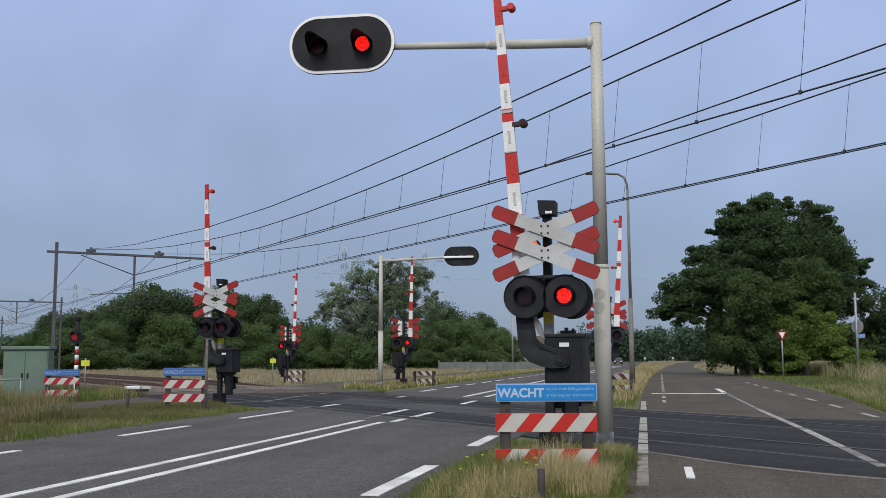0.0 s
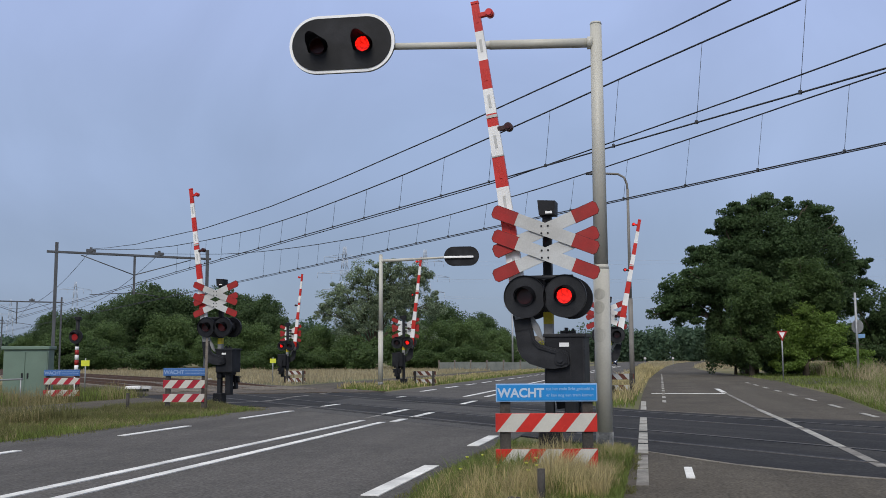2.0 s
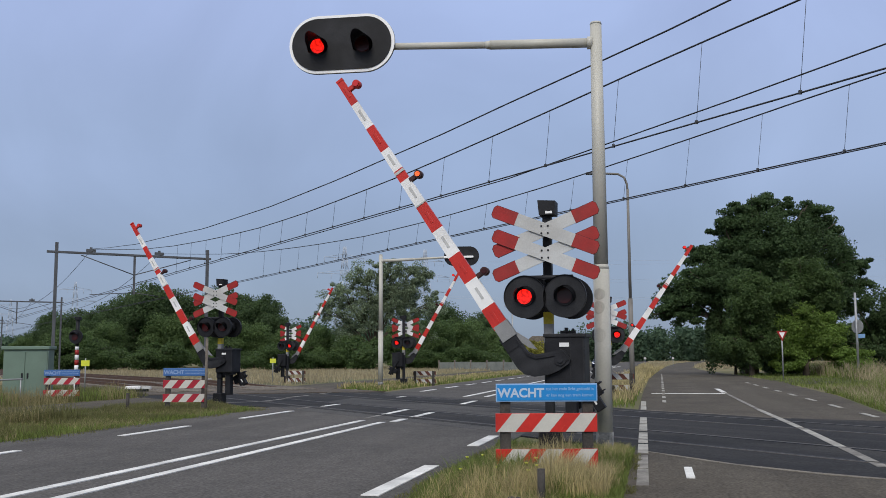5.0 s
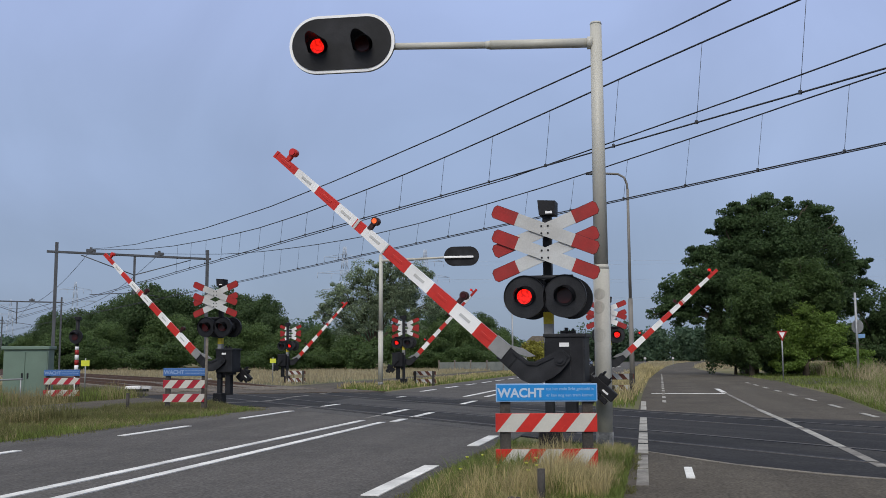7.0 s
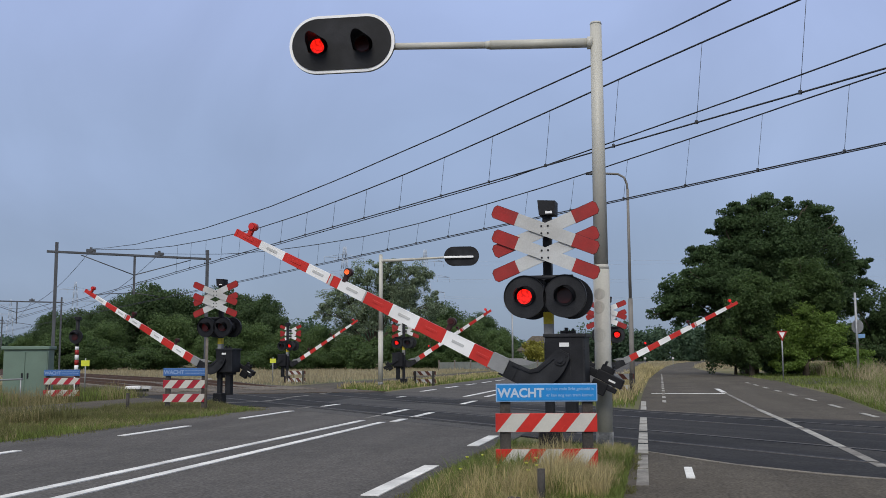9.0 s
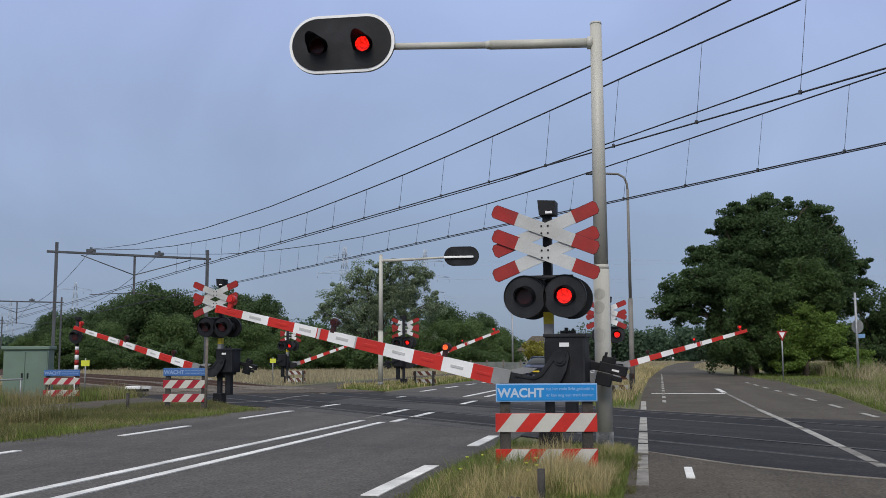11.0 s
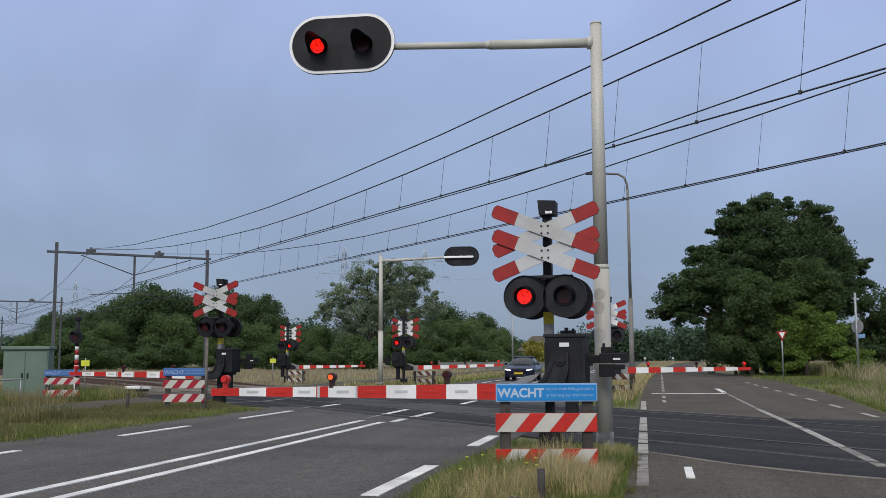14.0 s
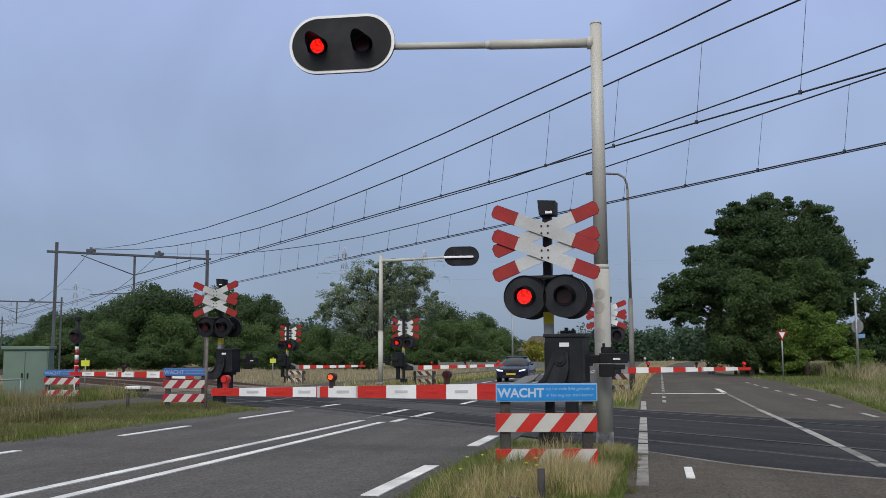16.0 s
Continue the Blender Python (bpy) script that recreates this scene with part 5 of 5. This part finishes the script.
grass("tall_grass", v, 0.45, 0.011, STRAW, "tall dry grass between the roads beyond the crossing", 0.8)
def bank(p):
    """Keeps the places on the bank, which lies further from the road beyond the crossing."""
    s = p[:, 0] * math.sin(HEAD) + p[:, 1] * math.cos(HEAD)
    w = p[:, 0] * math.cos(HEAD) - p[:, 1] * math.sin(HEAD)
    return p[w > 6.3 + np.clip((s - 32) * 0.22, 0, 4)]


v = scatter(14000, 34, 80, 5.9, 13)
grass("verge_grass", v, 0.13, 0.012, BLADE, "low mown green grass beside the service road", 0.8)
v = bank(outside(scatter(34000, 25, 52, 6.5, 17, 0.35), 0, 18))
grass("tall_grass", v, 0.55, 0.006, STRAW_FIELD, "tall pale grass on the bank beside the service road", 0.9)
v = bank(outside(scatter(52000, 25, 52, 5.9, 17), 0, 18))
grass("verge_grass", v, 0.46, 0.009, BLADE, "green grass on the bank beside the service road", 0.9)
v = bank(scatter(26000, 55, 110, 5.4, 30))
grass("tall_grass", v, 0.65, 0.026, BLADE, "rough green grass at the foot of the trees", 1.0)
v = bank(scatter(12000, 52, 80, 7.5, 26, 0.2))
grass("tall_grass", v, 0.85, 0.02, STRAW_FIELD, "tall pale grass at the foot of the trees", 1.0)

# strip along the service road's edge
v = scatter(16000, 17, 37, 4.5, 7.0)
along = v[:, 0] * math.sin(HEAD) + v[:, 1] * math.cos(HEAD)
across = v[:, 0] * math.cos(HEAD) - v[:, 1] * math.sin(HEAD)
v = outside(v[across > np.interp(along, (18, 22.7, 33.6, 46.8), (4.7, 4.86, 5.7, 6.0))], 0, 17.3)
grass("verge_grass", v, 0.2, 0.008, BLADE, "short green grass along the service road's edge", 0.8)
grass("verge_grass", v[::3] + np.array([0.03, 0.02, 0]), 0.3, 0.006, STRAW_FIELD, "short dry grass along the service road's edge", 0.9)

# ---- the approaching car ----


def loft(sections):
    """A body from rows of half outlines (y, half width, z) mirrored in x."""
    bm = bmesh.new()
    rows = []
    for y, half in sections:
        pts = [(x, z) for x, z in half] + [(-x, z) for x, z in half[::-1]]
        rows.append([bm.verts.new((x, y, z)) for x, z in pts])
    n = len(rows[0])
    for u, v in zip(rows, rows[1:]):
        for i in range(n):
            f = bm.faces.new((u[i], u[(i + 1) % n], v[(i + 1) % n], v[i]))
            f.smooth = True
    bm.faces.new(rows[0])
    bm.faces.new(rows[-1][::-1])
    bmesh.ops.recalc_face_normals(bm, faces=bm.faces[:])
    return bm


CAR = mat("dark_blue_car_paint", (0.008, 0.011, 0.03), 0.22, 0.0, vary=0.05, bump=0, spec=0.3)
GLASS = mat("dark_car_glass", (0.02, 0.026, 0.032), 0.06, 0.0, vary=0.05, bump=0, spec=0.7)
TYRE = mat("tyre_rubber", (0.015, 0.015, 0.016), 0.85, vary=0.2)
HEADLIGHT = glow("lit_headlight", (0.9, 0.93, 1.0), 2.2)
PLATE = mat("yellow_plate", (0.62, 0.45, 0.03), 0.5, vary=0.04)
car = thing("car", Matrix.Translation(road(53.2, -7.3)), "dark blue saloon car with lit headlights on the road", "car")
car.scale = (0.93, 0.93, 0.93)


def ring(k, z, hood):
    return [(0.74 * k, 0.24), (0.88 * k, 0.34), (0.91 * k, 0.55), (0.87 * k, z), (0.72 * k, hood), (0.3 * k, hood + 0.02)]


part("body", loft([(-2.28, ring(0.8, 0.6, 0.66)), (-2.16, ring(0.93, 0.66, 0.72)), (-1.7, ring(0.99, 0.74, 0.82)), (-0.9, ring(1.0, 0.84, 0.93)), (0.0, ring(1.0, 0.9, 0.95)), (1.2, ring(1.0, 0.92, 0.97)), (1.9, ring(0.98, 0.92, 1.0)), (2.25, ring(0.9, 0.85, 0.95))]), CAR, car)


def roof_ring(k, z0, z1):
    return [(0.8 * k, z0), (0.74 * k, z0 + (z1 - z0) * 0.5), (0.58 * k, z1 - 0.04), (0.4 * k, z1), (0.15 * k, z1 + 0.01), (0.05 * k, z1 + 0.012)]


part("cabin_glass", loft([(-0.95, roof_ring(1.0, 0.9, 0.96)), (-0.25, roof_ring(0.98, 0.92, 1.36)), (0.5, roof_ring(0.97, 0.92, 1.43)), (1.2, roof_ring(0.95, 0.93, 1.36)), (1.85, roof_ring(0.9, 0.95, 1.02))]), GLASS, car)
part("roof", loft([(-0.22, [(0.6, 1.37), (0.58, 1.385), (0.4, 1.4), (0.1, 1.41)]), (0.5, [(0.62, 1.4), (0.6, 1.43), (0.4, 1.455), (0.1, 1.46)]), (1.15, [(0.58, 1.36), (0.56, 1.38), (0.4, 1.4), (0.1, 1.41)])]), CAR, car)
for sx in (-1, 1):
    part("headlight", plate(bmesh.new(), [(sx * 0.44, 0.6), (sx * 0.7, 0.62), (sx * 0.82, 0.7), (sx * 0.7, 0.7), (sx * 0.46, 0.655)], -2.29, -2.12), HEADLIGHT, car, "lit white headlight")
    part("mirror", boxes((min(sx * 0.9, sx * 1.06), max(sx * 0.9, sx * 1.06), -0.72, -0.58, 0.93, 1.05), bevel=0.02), CAR, car)
    part("fog_lamp", boxes((min(sx * 0.55, sx * 0.72), max(sx * 0.55, sx * 0.72), -2.27, -2.2, 0.34, 0.4)), GREY_DARK, car)
    for y in (-1.42, 1.42):
        wheel = part("wheel", rods(((sx * 0.68, y, 0.32), (sx * 0.9, y, 0.32), 0.32), n=24), TYRE, car)
        part("rim", rods(((sx * 0.86, y, 0.32), (sx * 0.905, y, 0.32), 0.2), n=16), GALV, wheel)
part("grille", boxes((-0.34, -0.03, -2.3, -2.22, 0.52, 0.66), (0.03, 0.34, -2.3, -2.22, 0.52, 0.66), bevel=0.01), BLACK, car)
part("lower_grille", boxes((-0.5, 0.5, -2.29, -2.2, 0.28, 0.38), bevel=0.01), BLACK, car)
part("number_plate", boxes((-0.26, 0.26, -2.325, -2.29, 0.4, 0.5)), PLATE, car, "yellow plate with a dark bar")

# ---- a passing insect ----
CHITIN = mat("dark_chitin", (0.03, 0.03, 0.032), 0.6, vary=0.2)
insect = thing("insect", pose(-4, 3, 1.7), "tiny dark insect flying through the air", "insect")
part("body", loft([(-0.006, [(0.0006, -0.0005), (0.0008, 0), (0.0006, 0.0005)]), (-0.001, [(0.0015, -0.0015), (0.002, 0), (0.0015, 0.0015)]), (0.007, [(0.0006, -0.0005), (0.0008, 0), (0.0006, 0.0005)])]), CHITIN, insect)
for sx in (-1, 1):
    part("wing", plate(bmesh.new(), [(sx * 0.001, 0.001), (sx * 0.004, 0.004), (sx * 0.008, 0.005), (sx * 0.006, 0.002)], -0.0004, 0.0004), CHITIN, insect)


# ---- what moves ----
PERIOD, FIRST, LIT = 0.654, 0.51, 0.28


def flashing(ob, start, lit, invert=False):
    """Turns a two-faced lens so that its lit face shows from start, for lit seconds, in every period."""
    m0 = ob.matrix_basis.copy()
    edges = []
    k = -2
    while start + k * PERIOD < 16.3:
        edges += [(start + k * PERIOD, True), (start + k * PERIOD + lit, False)]
        k += 1
    state = [on for t, on in edges if t <= 0][-1]
    angle = 0.0 if state != invert else 180.0
    rows = [(0.0, m0 @ pose(0, 0, 0, 0, 0, angle))]
    for t, on in edges:
        near = round(t * 2) / 2
        if -0.09 < t - near < -0.015:
            t = near - 0.09
        elif -0.016 < t - near < 0.055:
            t = near + 0.055
        if 0.06 < t < 15.9:
            f0 = round(t * FPS) / FPS
            for step in (0, 1, 2, 3):
                rows.append((f0 + (step - 1) / FPS, m0 @ pose(0, 0, 0, 0, 0, angle + 60 * step)))
            angle += 180.0
    rows.append((16.0, m0 @ pose(0, 0, 0, 0, 0, angle)))
    walk(ob, rows)


def piece(top, name):
    return [o for o in top.children_recursive if o.name.split(".")[0] == name]


def motions():
    pivot = (0.18, -0.23, 1.19)

    def arm(top, rows):
        walk(piece(top, "barrier_arm")[0], [(t, pose(*pivot, 0, a, 0)) for t, a in rows])

    arm(near_signal, [(0, 85.65), (1.0, 85.65), (1.55, 85.5), (2.0, 82.0), (2.5, 76.5), (3.0, 72.3), (3.5, 68.2), (4.0, 64.4), (6.3, 46.2), (7.0, 40.7), (8.0, 33.5), (9.0, 26.2), (9.2, 24.8), (11.5, 9.4), (12.0, 5.2), (12.5, 2.0), (13.0, 0.0), (13.3, -0.35), (16, -0.35)])
    arm(left_signal, [(0, 88.0), (0.8, 88), (1.2, 87.6), (1.5, 86), (2.0, 82), (3.5, 69), (7.0, 43), (9.0, 29), (12.5, 5), (13.1, 1), (13.5, 0.6), (16, 0.6)])
    arm(right_signal, [(0, 86.5), (0.6, 86.5), (1.0, 85.5), (1.5, 82.5), (3.5, 66.5), (7.0, 42), (9.0, 27), (12.5, 6), (13.3, 1), (13.7, 0.6), (16, 0.6)])
    arm(far_signal, [(0, 88.5), (0.9, 88.5), (1.4, 87), (3.5, 71), (7.0, 46), (9.0, 32), (12.5, 10), (13.8, 2), (14.2, 1.4), (16, 1.4)])
    arm(farthest_signal, [(0, 88), (0.9, 88), (1.4, 87), (3.5, 71), (7.0, 44.5), (9.0, 30.5), (12.5, 7), (13.5, 1.3), (14, 0.8), (16, 0.8)])
    for top, swap in ((near_signal, False), (left_signal, False), (far_signal, False), (farthest_signal, True), (near_mast, False), (far_mast, False)):
        first, lit = (0.6135, 0.19) if top == farthest_signal else (FIRST, LIT)
        for ob in piece(top, "lens_front_right") + piece(top, "lens_rear_right"):
            flashing(ob, first, lit, swap)
        for ob in piece(top, "lens_front_left") + piece(top, "lens_rear_left"):
            flashing(ob, first, lit, not swap)
    for ob in piece(path_lamp, "lens_front_right"):
        flashing(ob, 0.6135, 0.19)
    for name, invert in (("lens_front_right", False), ("lens_rear_right", False), ("lens_front_left", True), ("lens_rear_left", True)):
        for ob in piece(right_signal, name):
            flashing(ob, 0.26, 0.39, invert)
    for top in (near_signal, left_signal, right_signal, far_signal, farthest_signal):
        for name, invert in (("arm_lens_low", False), ("arm_lens_middle", True), ("rear_arm_lens_low", False), ("rear_arm_lens_middle", True)):
            for ob in piece(top, name):
                flashing(ob, FIRST, LIT, invert != (top in (right_signal, far_signal)))
    turn = pose(0, 0, 0, 0, 0, -12)
    walk(car, [(t, Matrix.Translation(road(s, -7.3)) @ turn) for t, s in ((0, 205), (4, 147), (6.5, 112), (9.2, 77.5), (10.3, 67.8), (11.4, 62.65), (12, 61.2), (12.6, 59.6), (13, 58.5), (13.5, 57.2), (14, 56.1), (14.5, 55.15), (15, 54.4), (15.5, 53.75), (16, 53.2))])
    walk(insect, [(t, pose(x, 3.0, z)) for t, x, z in ((0, -6, 1.7), (12, -4, 1.8), (14.2, -1.9, 1.98), (14.5, -1.06, 1.965), (14.6, -0.75, 1.84), (14.9, -0.13, 1.99), (15.1, 0.45, 2.35), (15.4, 1.3, 2.9), (16, 3, 3.6))])


motions()
